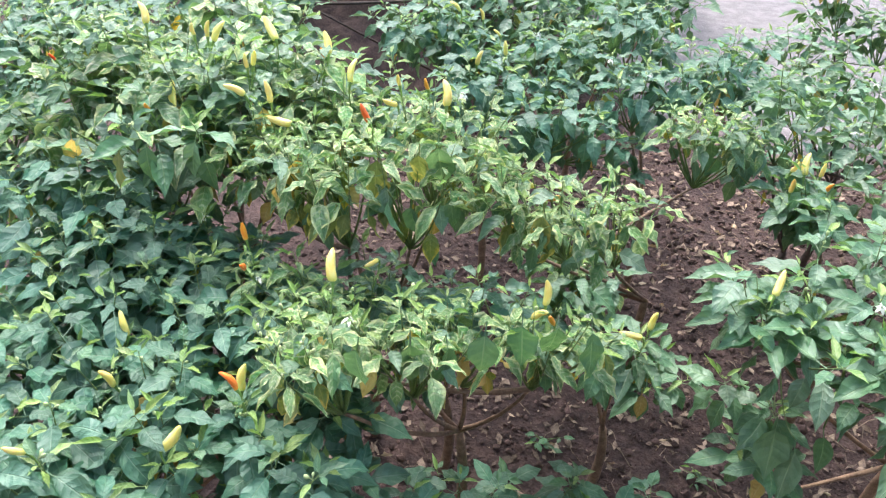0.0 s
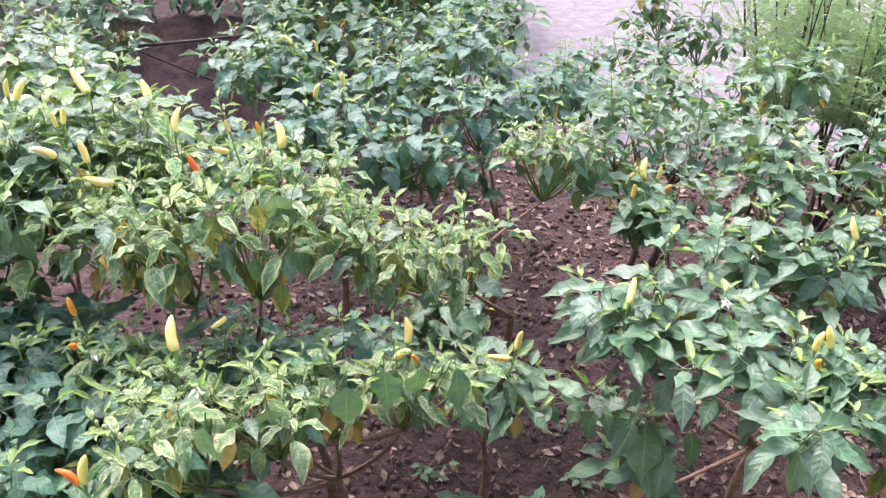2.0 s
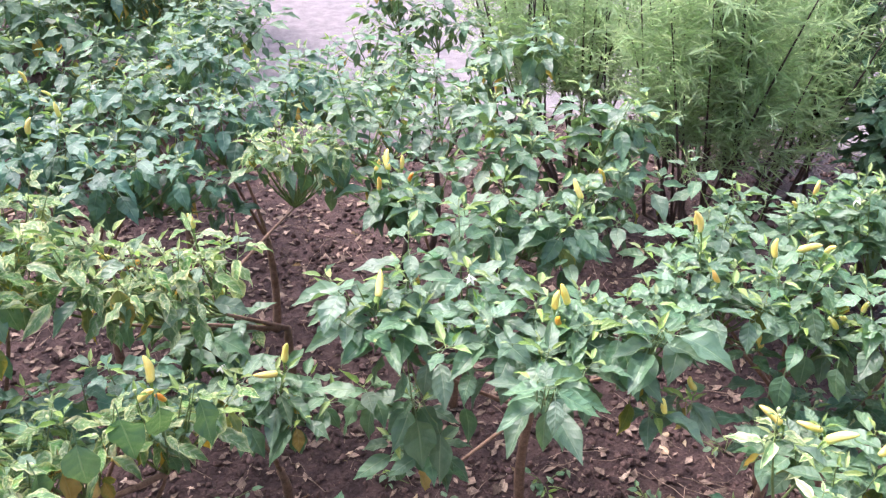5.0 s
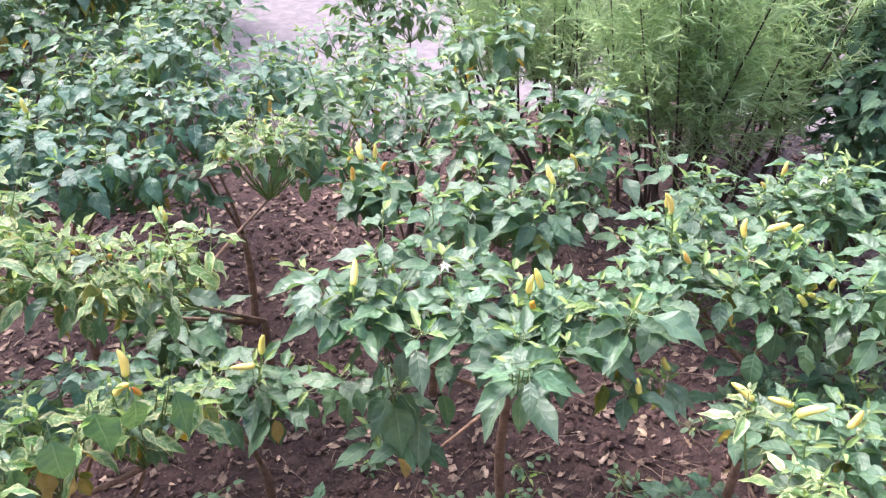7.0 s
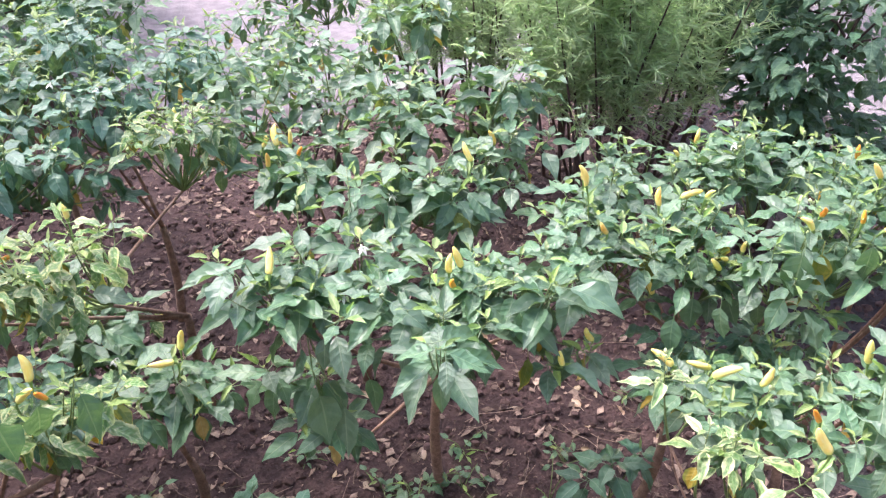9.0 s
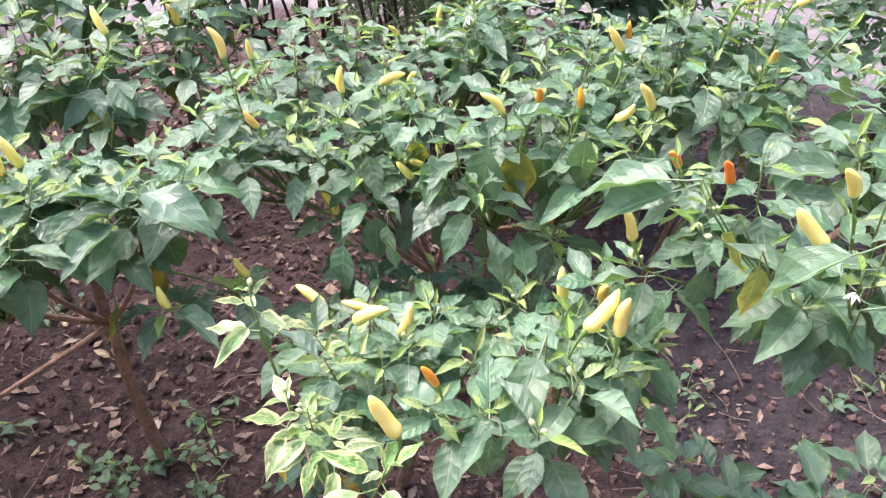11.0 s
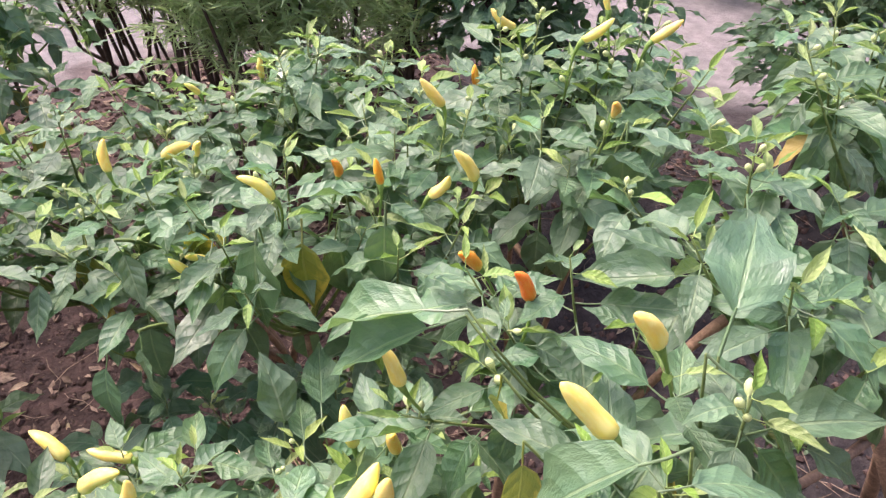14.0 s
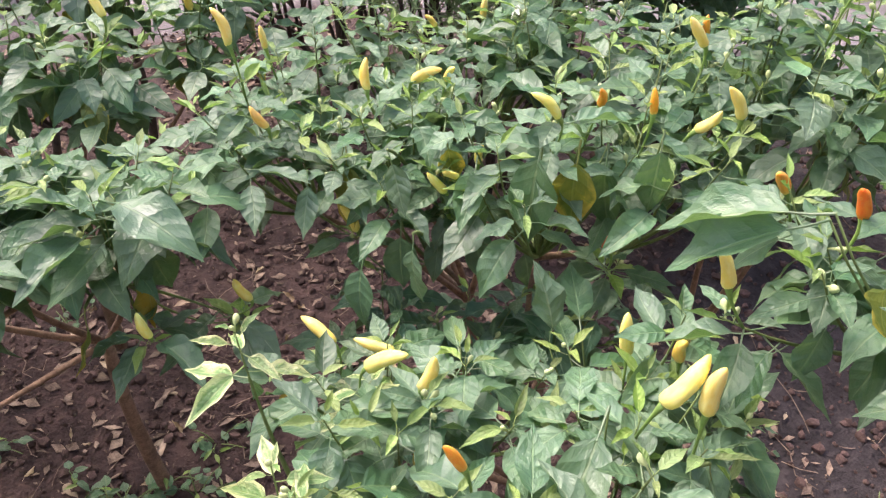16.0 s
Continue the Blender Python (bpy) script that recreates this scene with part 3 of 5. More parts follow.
add_sky_block()

# ---- chilli plants ----
veined_fruits = [
    (-0.079, 0.99, 0.931, -0.088, 1.018, 0.969, 0),
    (-0.047, 1.139, 0.865, -0.064, 1.115, 0.866, 0),
    (0.234, 1.104, 0.844, 0.23, 1.119, 0.883, 0),
    (0.215, 1.08, 0.834, 0.239, 1.075, 0.86, 0),
    (0.251, 1.069, 0.835, 0.242, 1.054, 0.862, 2),
    (-0.244, 1.056, 0.878, -0.242, 1.037, 0.899, 3),
    (-0.262, 1.118, 0.889, -0.265, 1.117, 0.923, 2),
]
veinlow_fruits = [
    (0.447, 1.31, 0.645, 0.455, 1.323, 0.684, 0),
    (0.428, 1.271, 0.656, 0.385, 1.271, 0.664, 0),
    (0.316, 1.49, 0.657, 0.337, 1.483, 0.674, 0),
]
green_fruits = [
    (-0.192, 0.867, 0.811, -0.218, 0.869, 0.838, 3),
    (-0.197, 0.891, 0.785, -0.194, 0.901, 0.828, 0),
    (-0.263, 0.765, 0.786, -0.238, 0.78, 0.823, 0),
    (-0.428, 0.988, 0.764, -0.446, 1.01, 0.797, 0),
    (-0.404, 0.891, 0.752, -0.42, 0.886, 0.785, 0),
    (-0.414, 0.705, 0.818, -0.433, 0.692, 0.839, 0),
]
tall_fruits = [
    (0.031, 1.329, 1.061, 0.027, 1.357, 1.099, 0),
    (-0.087, 1.266, 1.048, -0.102, 1.267, 1.08, 3),
    (-0.262, 1.286, 1.055, -0.272, 1.294, 1.091, 0),
    (-0.309, 1.29, 1.062, -0.341, 1.286, 1.083, 0),
    (-0.224, 1.273, 1.026, -0.268, 1.274, 1.035, 0),
    (-0.148, 1.378, 1.063, -0.139, 1.404, 1.097, 0),
    (-0.01, 1.385, 1.062, -0.015, 1.376, 1.087, 2),
    (-0.057, 1.341, 1.047, -0.079, 1.325, 1.062, 0),
    (-0.052, 1.343, 1.083, -0.053, 1.332, 1.107, 0),
]
tallback_fruits = [
    (-0.3, 1.439, 1.103, -0.328, 1.461, 1.137, 0),
    (-0.439, 1.405, 1.111, -0.439, 1.401, 1.135, 0),
    (-0.416, 1.409, 1.108, -0.408, 1.407, 1.14, 0),
    (-0.424, 1.448, 1.085, -0.405, 1.465, 1.118, 0),
    (-0.584, 1.506, 1.082, -0.599, 1.531, 1.118, 0),
    (-0.204, 1.444, 1.083, -0.218, 1.468, 1.117, 0),
    (-0.213, 1.453, 1.074, -0.217, 1.438, 1.095, 2),
    (-0.465, 1.336, 1, -0.474, 1.365, 1.04, 0),
    (-0.318, 1.337, 1.09, -0.319, 1.335, 1.117, 0),
    (-0.312, 1.349, 1.09, -0.306, 1.347, 1.118, 0),
    (-0.484, 1.286, 1.015, -0.488, 1.274, 1.035, 2),
    (-0.754, 1.446, 1.015, -0.759, 1.435, 1.033, 3),
]
curled_fruits = [
    (0.239, 1.294, 0.929, 0.209, 1.273, 0.943, 2),
    (0.327, 1.369, 0.929, 0.326, 1.368, 0.96, 0),
    (0.193, 1.324, 0.927, 0.177, 1.305, 0.946, 0),
    (0.164, 1.319, 0.846, 0.153, 1.29, 0.847, 1),
    (0.283, 1.526, 0.606, 0.306, 1.52, 0.646, 0),
    (0.221, 1.565, 0.646, 0.232, 1.561, 0.687, 0),
    (0.439, 1.67, 0.443, 0.461, 1.655, 0.469, 0),
]
hero_fruits = [
    (0.596, 1.177, 0.863, 0.608, 1.204, 0.897, 0),
    (0.893, 1.076, 0.855, 0.879, 1.081, 0.896, 0),
    (0.871, 1.078, 0.849, 0.872, 1.077, 0.886, 0),
    (0.869, 1.053, 0.835, 0.856, 1.044, 0.862, 2),
    (1.115, 0.976, 0.687, 1.095, 0.983, 0.717, 0),
    (1.001, 0.91, 0.73, 0.994, 0.914, 0.762, 0),
    (0.701, 1.284, 0.793, 0.692, 1.281, 0.821, 0),
]
back_fruits = [
    (0.744, 1.632, 0.841, 0.751, 1.658, 0.879, 0),
    (0.712, 1.622, 0.851, 0.721, 1.615, 0.878, 0),
    (0.707, 1.575, 0.829, 0.707, 1.572, 0.862, 1),
    (0.769, 1.617, 0.849, 0.77, 1.614, 0.882, 0),
    (0.772, 1.57, 0.843, 0.774, 1.558, 0.868, 2),
    (1.04, 1.318, 0.897, 1.029, 1.336, 0.933, 0),
    (1.163, 1.44, 0.846, 1.155, 1.447, 0.882, 1),
    (0.564, 1.829, 0.835, 0.577, 1.831, 0.873, 0),
]
left_fruits = [
    (0.022, 1.927, 0.885, 0.03, 1.93, 0.923, 0),
    (0.088, 1.95, 0.908, 0.085, 1.948, 0.942, 0),
    (-0.049, 2.124, 0.943, -0.08, 2.137, 0.96, 0),
    (0.01, 2.143, 0.919, -0.001, 2.14, 0.949, 0),
    (0.06, 2.106, 0.895, 0.044, 2.102, 0.912, 0),
]
right_fruits = [
    (1.531, 1.233, 0.871, 1.532, 1.232, 0.907, 0),
    (1.286, 1.055, 0.883, 1.29, 1.065, 0.917, 1),
    (1.347, 1.064, 0.88, 1.369, 1.04, 0.906, 0),
    (1.374, 1.031, 0.891, 1.375, 1.02, 0.916, 0),
    (1.426, 1.172, 0.895, 1.41, 1.168, 0.913, 0),
    (1.323, 0.918, 0.821, 1.303, 0.922, 0.846, 0),
    (1.338, 0.92, 0.836, 1.317, 0.917, 0.848, 0),
    (1.354, 0.907, 0.857, 1.352, 0.904, 0.885, 0),
    (1.205, 1.18, 0.891, 1.2, 1.18, 0.92, 0),
    (1.146, 1.096, 0.938, 1.131, 1.106, 0.976, 0),
    (1.167, 1.046, 0.862, 1.151, 1.048, 0.889, 1),
    (1.247, 0.987, 0.742, 1.229, 0.994, 0.776, 0),
]
rightmid_fruits = [
    (1.376, 0.81, 0.957, 1.348, 0.82, 0.98, 0),
    (1.471, 0.794, 0.952, 1.466, 0.795, 0.979, 2),
    (1.515, 0.779, 0.934, 1.528, 0.76, 0.959, 0),
    (1.554, 0.764, 0.948, 1.536, 0.77, 0.981, 0),
    (1.574, 0.853, 0.981, 1.551, 0.859, 1.011, 0),
    (1.466, 0.803, 0.785, 1.45, 0.809, 0.815, 3),
    (1.461, 0.86, 0.93, 1.454, 0.848, 0.955, 2),
]
rightfar_fruits = [
    (1.674, 0.876, 1.036, 1.647, 0.882, 1.059, 0),
    (1.741, 0.814, 1.062, 1.737, 0.812, 1.086, 0),
    (1.685, 0.786, 1.051, 1.705, 0.77, 1.075, 0),
    (1.767, 0.774, 1.04, 1.79, 0.76, 1.062, 0),
    (1.725, 1, 0.908, 1.718, 1.001, 0.939, 2),
    (1.657, 0.704, 1.015, 1.642, 0.692, 1.035, 1),
]
near_fruits = [
    (1.298, 0.538, 0.896, 1.325, 0.535, 0.932, 0),
    (1.321, 0.521, 0.895, 1.323, 0.524, 0.936, 0),
    (1.359, 0.639, 0.825, 1.354, 0.645, 0.868, 0),
    (1.375, 0.599, 0.849, 1.366, 0.596, 0.88, 1),
    (1.163, 0.827, 0.735, 1.142, 0.859, 0.754, 0),
    (1.212, 0.792, 0.74, 1.18, 0.816, 0.747, 0),
    (1.168, 0.749, 0.777, 1.194, 0.726, 0.807, 0),
    (1.098, 0.508, 0.896, 1.082, 0.526, 0.93, 0),
    (1.168, 0.571, 0.854, 1.154, 0.576, 0.879, 2),
    (1.188, 0.68, 0.813, 1.196, 0.677, 0.848, 0),
]
big_fruits = [
    (1.374, 0.412, 1.054, 1.357, 0.432, 1.079, 0),
    (1.444, 0.551, 1.003, 1.434, 0.554, 1.031, 3),
    (1.415, 0.43, 1.075, 1.397, 0.431, 1.101, 0),
    (1.455, 0.621, 0.978, 1.434, 0.617, 1, 2),
    (1.359, 0.568, 0.956, 1.351, 0.573, 0.987, 0),
]


chilli_plant("bushy green chilli plant with few cream pods", (-0.45, 1.0), (-0.43, 0.98, 0.3),
             [(-0.32, 0.86, 0.82, 0.2, 0.16, 0.12), (-0.52, 0.98, 0.80, 0.2, 0.18, 0.12), (-0.3, 1.1, 0.80, 0.18, 0.14, 0.14), (-0.12, 0.74, 0.80, 0.16, 0.1, 0.14), (-0.4, 0.68, 0.82, 0.16, 0.12, 0.12), (-0.14, 1.02, 0.74, 0.14, 0.14, 0.12), (-0.62, 0.76, 0.8, 0.15, 0.15, 0.12), (-0.32, 1.2, 0.82, 0.16, 0.1, 0.14), (-0.15, 1.2, 0.76, 0.14, 0.1, 0.14), (-0.05, 0.86, 0.66, 0.14, 0.1, 0.16), (0.04, 0.92, 0.52, 0.1, 0.08, 0.14), (-0.28, 1.04, 0.85, 0.14, 0.09, 0.06), (-0.14, 1.1, 0.83, 0.1, 0.08, 0.06)],
             green_fruits, 101, "lush", 0.064, singles=130, extra=[(-0.3, 0.78, 0.83), (-0.43, 0.79, 0.83), (-0.03, 0.73, 0.83), (-0.28, 0.89, 0.83), (-0.21, 1.0, 0.83), (-0.52, 0.94, 0.84)])
chilli_plant("dense green chilli plant at the edge of the bed", (-0.9, 1.35), (-0.88, 1.33, 0.3),
             [(-0.62, 1.22, 0.84, 0.2, 0.18, 0.14), (-0.85, 1.4, 0.84, 0.22, 0.2, 0.14), (-0.75, 1.0, 0.80, 0.2, 0.18, 0.14), (-0.52, 1.15, 0.86, 0.16, 0.12, 0.14), (-0.45, 1.28, 0.84, 0.14, 0.1, 0.14), (-1.05, 1.15, 0.82, 0.2, 0.2, 0.14), (-1.05, 1.6, 0.92, 0.2, 0.2, 0.14), (-1.1, 1.9, 0.95, 0.22, 0.2, 0.14), (-0.8, 1.85, 1.02, 0.2, 0.15, 0.14), (-1.15, 2.2, 0.98, 0.25, 0.2, 0.14), (-0.75, 2.15, 1.0, 0.2, 0.15, 0.14), (-0.62, 1.24, 0.92, 0.18, 0.1, 0.06), (-0.44, 1.16, 0.87, 0.14, 0.08, 0.06), (-0.5, 1.04, 0.84, 0.14, 0.08, 0.06)],
             (), 102, "lush", 0.062, singles=90, extra=[(-0.63, 1.08, 0.84), (-0.69, 1.31, 0.85), (-0.5, 1.21, 0.84), (-0.8, 1.38, 0.85)])
chilli_plant("chilli plant with pale-edged curled leaves and mixed ripe pods", (0.1, 1.28), (0.1, 1.24, 0.36),
             [(-0.09, 0.84, 0.955, 0.08, 0.06, 0.05), (0.03, 0.92, 0.935, 0.08, 0.06, 0.05), (0.12, 1.0, 0.89, 0.07, 0.05, 0.05), (0.26, 1.04, 0.862, 0.09, 0.05, 0.05), (-0.1, 1.0, 0.88, 0.1, 0.08, 0.08), (-0.2, 1.1, 0.86, 0.1, 0.08, 0.12), (0.02, 1.1, 0.8, 0.1, 0.07, 0.1)],
             veined_fruits, 103, "pale", 0.047, 0.05, low=1, old=0.3, extra=[(-0.15, 0.96, 0.9), (-0.09, 0.93, 0.88), (0.03, 1.03, 0.9), (0.12, 1.04, 0.9), (0.28, 1.04, 0.88)], drops=[(-0.1, 0.94, 0.83, "hang"), (-0.04, 0.97, 0.83, "paleflat"), (0.04, 0.99, 0.83, "hang"), (0.11, 1.0, 0.83, "gold"), (0.16, 0.99, 0.82, "gold"), (0.24, 1.04, 0.82, "paleflat"), (-0.02, 0.95, 0.84, "old")],
             blades=[(0.05, 0.915, 0.9, 0.054, 0.901, 0.824, "hang"), (0.0, 0.815, 0.975, -0.009, 0.8, 0.915, "hang"), (0.1, 0.94, 0.88, 0.115, 0.925, 0.81, "hang"), (0.2, 0.985, 0.9, 0.205, 0.965, 0.83, "lushhang"), (0.25, 0.985, 0.905, 0.253, 0.96, 0.846, "lushhang"), (0.3, 0.99, 0.9, 0.31, 0.965, 0.835, "lushhang"), (0.15, 0.955, 0.9, 0.15, 0.93, 0.835, "lushhang"), (0.115, 1.0, 0.835, 0.113, 0.995, 0.775, "gold"), (0.17, 1.0, 0.83, 0.169, 0.995, 0.774, "gold")])
chilli_plant("leafy dark green chilli plant under paler ones", (0.05, 1.42), (0.05, 1.38, 0.3),
             [(-0.15, 1.13, 0.82, 0.12, 0.07, 0.1), (0.0, 1.14, 0.8, 0.11, 0.07, 0.1), (0.13, 1.18, 0.78, 0.1, 0.07, 0.1), (-0.1, 1.25, 0.78, 0.12, 0.08, 0.1), (0.05, 1.28, 0.74, 0.12, 0.08, 0.12), (0.18, 1.4, 0.66, 0.12, 0.1, 0.12)],
             (), 124, "lush", 0.058, 0.074, singles=60, low=0)
chilli_plant("low chilli plant in the shade of taller ones", (1.38, 1.02), (1.37, 0.98, 0.34),
             [(1.24, 0.93, 0.69, 0.07, 0.05, 0.07), (1.36, 0.9, 0.68, 0.08, 0.05, 0.08), (1.48, 0.87, 0.66, 0.07, 0.05, 0.08), (1.4, 0.98, 0.58, 0.08, 0.05, 0.1)],
             (), 125, "lush", 0.058, 0.068, singles=110, low=0, buds=0.1, young=0.2)
chilli_plant("low green chilli plant between taller ones", (0.42, 1.42), (0.42, 1.4, 0.25),
             [(0.42, 1.3, 0.66, 0.13, 0.1, 0.12), (0.3, 1.45, 0.66, 0.14, 0.12, 0.12)],
             veinlow_fruits, 104, "green", 0.062)
chilli_plant("tall chilli plant with pale-edged leaves and many pods", (-0.15, 1.5), (-0.15, 1.46, 0.38),
             [(0.02, 1.2, 1.075, 0.11, 0.07, 0.06), (-0.12, 1.2, 1.055, 0.11, 0.07, 0.06), (-0.26, 1.28, 1.03, 0.12, 0.09, 0.1), (-0.18, 1.36, 1.06, 0.12, 0.1, 0.1), (0.05, 1.36, 1.07, 0.12, 0.1, 0.1)],
             tall_fruits, 105, "pale", 0.05, 0.054, low=1, old=0.25, extra=[(-0.09, 1.45, 1.09), (0.14, 1.31, 1.07), (-0.11, 1.17, 1.08), (-0.23, 1.15, 1.07)], drops=[(-0.22, 1.17, 0.98, "gold"), (-0.16, 1.14, 0.98, "old"), (-0.11, 1.13, 0.97, "old"), (-0.06, 1.15, 0.98, "old"), (0.0, 1.18, 0.97, "hang"), (0.06, 1.2, 0.98, "hang"), (-0.03, 1.14, 1.0, "hang")],
             blades=[(-0.195, 1.205, 1.0, -0.217, 1.2, 0.925, "gold"), (-0.112, 1.19, 1.0, -0.118, 1.18, 0.925, "old"), (-0.055, 1.18, 1.03, -0.058, 1.168, 0.963, "old"), (-0.145, 1.19, 1.0, -0.15, 1.18, 0.93, "old"), (0.01, 1.185, 1.045, 0.008, 1.173, 0.985, "old"), (0.04, 1.19, 1.06, 0.045, 1.175, 0.99, "hang")])
chilli_plant("tall leafy chilli plant thick with cream pods", (-0.5, 1.65), (-0.5, 1.6, 0.38),
             [(-0.42, 1.38, 1.09, 0.18, 0.12, 0.12), (-0.62, 1.5, 1.08, 0.18, 0.14, 0.12), (-0.3, 1.5, 1.1, 0.16, 0.12, 0.1), (-0.5, 1.3, 0.98, 0.14, 0.08, 0.1), (-0.75, 1.42, 0.97, 0.15, 0.1, 0.1), (-0.5, 1.75, 1.1, 0.2, 0.12, 0.12), (-0.8, 1.62, 1.07, 0.16, 0.14, 0.12)],
             tallback_fruits, 106, "mixed", 0.066, extra=[(-0.37, 1.37, 1.09), (-0.47, 1.33, 1.09), (-0.35, 1.17, 1.07), (-0.48, 1.18, 1.05), (-0.32, 1.77, 1.07), (-0.46, 1.84, 1.05)], drops=[(-0.5, 1.2, 1.0, "old"), (-0.62, 1.25, 0.98, "gold")])
chilli_plant("slim chilli plant with curled pale-edged leaves", (0.53, 1.78), (0.5, 1.68, 0.42),
             [(0.1, 1.25, 1.0, 0.08, 0.06, 0.06), (0.21, 1.22, 1.0, 0.1, 0.07, 0.06), (0.32, 1.22, 0.995, 0.09, 0.07, 0.06), (0.25, 1.55, 0.72, 0.12, 0.08, 0.1), (0.56, 1.72, 0.92, 0.13, 0.09, 0.06)],
             curled_fruits, 107, "pale", 0.048, 0.047, low=0, old=0.12, drops=[(0.22, 1.3, 0.87, "old"), (0.34, 1.34, 0.87, "gold"), (0.16, 1.28, 0.87, "gold"), (0.24, 1.28, 0.86, "old")],
             blades=[(0.212, 1.185, 0.96, 0.216, 1.175, 0.892, "old"), (0.3, 1.25, 0.93, 0.31, 1.235, 0.865, "gold")])
chilli_plant("broad chilli plant with pointed leaves on one bare trunk", (0.98, 1.28), (0.945, 1.24, 0.44),
             [(0.58, 1.19, 0.86, 0.1, 0.08, 0.06), (0.72, 1.2, 0.86, 0.12, 0.1, 0.06), (0.82, 1.08, 0.86, 0.13, 0.1, 0.06), (0.97, 1.04, 0.85, 0.12, 0.09, 0.06), (0.8, 0.95, 0.84, 0.1, 0.07, 0.06), (1.0, 0.98, 0.86, 0.07, 0.05, 0.03), (0.66, 1.12, 0.57, 0.08, 0.06, 0.08), (0.6, 1.2, 0.68, 0.08, 0.06, 0.1)],
             hero_fruits, 108, "green", 0.066, 0.067, low=0, old=0.05,
             extra=[(0.722, 0.815, 0.955), (0.98, 0.94, 0.885), (0.68, 1.28, 0.93), (0.52, 1.24, 0.88), (0.67, 1.03, 0.86), (0.9, 0.99, 0.88), (0.79, 1.33, 0.93)],
             drops=[(1.02, 1.0, 0.76, "gold"), (0.95, 0.94, 0.76, "old"), (0.66, 1.18, 0.6, "hang"), (0.74, 1.14, 0.62, "hang"), (0.82, 1.1, 0.7, "hang"), (0.62, 1.12, 0.76, "hang")],
             blades=[(0.728, 0.806, 0.955, 0.771, 0.773, 0.938, "green"), (0.715, 0.818, 0.955, 0.674, 0.853, 0.935, "green"), (0.73, 0.83, 0.955, 0.8, 0.84, 0.94, "green"), (0.72, 0.795, 0.955, 0.705, 0.755, 0.945, "green"), (0.999, 0.921, 0.885, 1.043, 0.846, 0.91, "green"), (0.54, 1.19, 0.885, 0.46, 1.197, 0.872, "green"), (0.53, 1.165, 0.89, 0.488, 1.112, 0.908, "green"), (0.628, 1.064, 0.68, 0.64, 1.06, 0.59, "hang"), (0.665, 1.05, 0.65, 0.686, 1.05, 0.56, "hang"), (1.101, 0.972, 0.65, 1.1, 0.965, 0.6, "gold")])
chilli_plant("chilli plant with erect shoots and clustered pods", (0.95, 1.7), (0.95, 1.64, 0.38),
             [(0.78, 1.58, 0.88, 0.1, 0.07, 0.05), (0.98, 1.36, 0.9, 0.13, 0.1, 0.1), (1.2, 1.42, 0.9, 0.12, 0.1, 0.1), (1.05, 1.6, 0.93, 0.11, 0.1, 0.1), (1.24, 1.55, 0.97, 0.1, 0.08, 0.1), (0.88, 1.42, 0.87, 0.07, 0.06, 0.05)],
             back_fruits, 109, "green", 0.062, 0.072, extra=[(1.16, 1.57, 1.03), (1.25, 1.5, 1.02), (1.41, 1.58, 0.92), (1.08, 1.69, 0.93), (0.99, 1.72, 1.01), (0.93, 1.44, 0.91), (0.745, 1.457, 0.88), (1.2, 1.62, 0.98), (1.32, 1.56, 0.97)])
chilli_plant("green chilli plant further back in the bed", (0.05, 2.1), (0.05, 2.06, 0.38),
             [(0.05, 1.87, 0.93, 0.17, 0.11, 0.12), (-0.08, 2.12, 0.97, 0.17, 0.12, 0.12), (0.22, 1.75, 0.92, 0.13, 0.1, 0.12), (0.2, 2.05, 0.94, 0.14, 0.12, 0.12), (-0.25, 1.85, 0.88, 0.16, 0.14, 0.12), (0.3, 1.85, 0.82, 0.14, 0.12, 0.12)],
             left_fruits, 110, "lush", 0.06, singles=90)
chilli_plant("leafy green chilli plant deep in the bed", (0.52, 2.2), (0.52, 2.15, 0.38),
             [(0.4, 1.95, 0.92, 0.14, 0.1, 0.12), (0.58, 2.02, 0.96, 0.15, 0.12, 0.12), (0.4, 2.2, 0.97, 0.16, 0.12, 0.12), (0.7, 2.1, 0.95, 0.12, 0.12, 0.12), (0.72, 1.85, 0.84, 0.12, 0.1, 0.12)],
             (), 111, "lush", 0.058, singles=80, low=1)
chilli_plant("chilli plant carrying cream and yellow pods", (1.62, 1.18), (1.5, 1.14, 0.42),
             [(1.16, 1.06, 0.88, 0.11, 0.1, 0.1), (1.32, 1.02, 0.9, 0.12, 0.1, 0.1), (1.45, 1.12, 0.92, 0.12, 0.1, 0.1), (1.56, 1.18, 0.92, 0.1, 0.1, 0.1), (1.3, 0.93, 0.83, 0.08, 0.06, 0.05), (1.22, 1.2, 0.88, 0.1, 0.1, 0.1), (1.4, 1.28, 0.86, 0.1, 0.08, 0.1)],
             right_fruits, 112, "green", 0.053, 0.06, low=-1, extra=[(1.34, 1.42, 0.9), (1.4, 1.33, 0.88), (1.6, 1.2, 0.91), (1.26, 1.16, 0.92), (1.56, 1.1, 0.97)], drops=[(1.3, 1.02, 0.86, "hang"), (1.26, 0.93, 0.88, "hang"), (1.33, 0.94, 0.88, "old"), (1.34, 0.87, 0.86, "hang"), (1.25, 0.84, 0.84, "hang"), (1.19, 0.98, 0.84, "hang")],
             blades=[(1.27, 0.913, 0.78, 1.262, 0.895, 0.72, "hang"), (1.22, 0.9, 0.76, 1.2, 0.88, 0.7, "hang"), (1.24, 1.0, 0.83, 1.235, 0.98, 0.75, "old")])
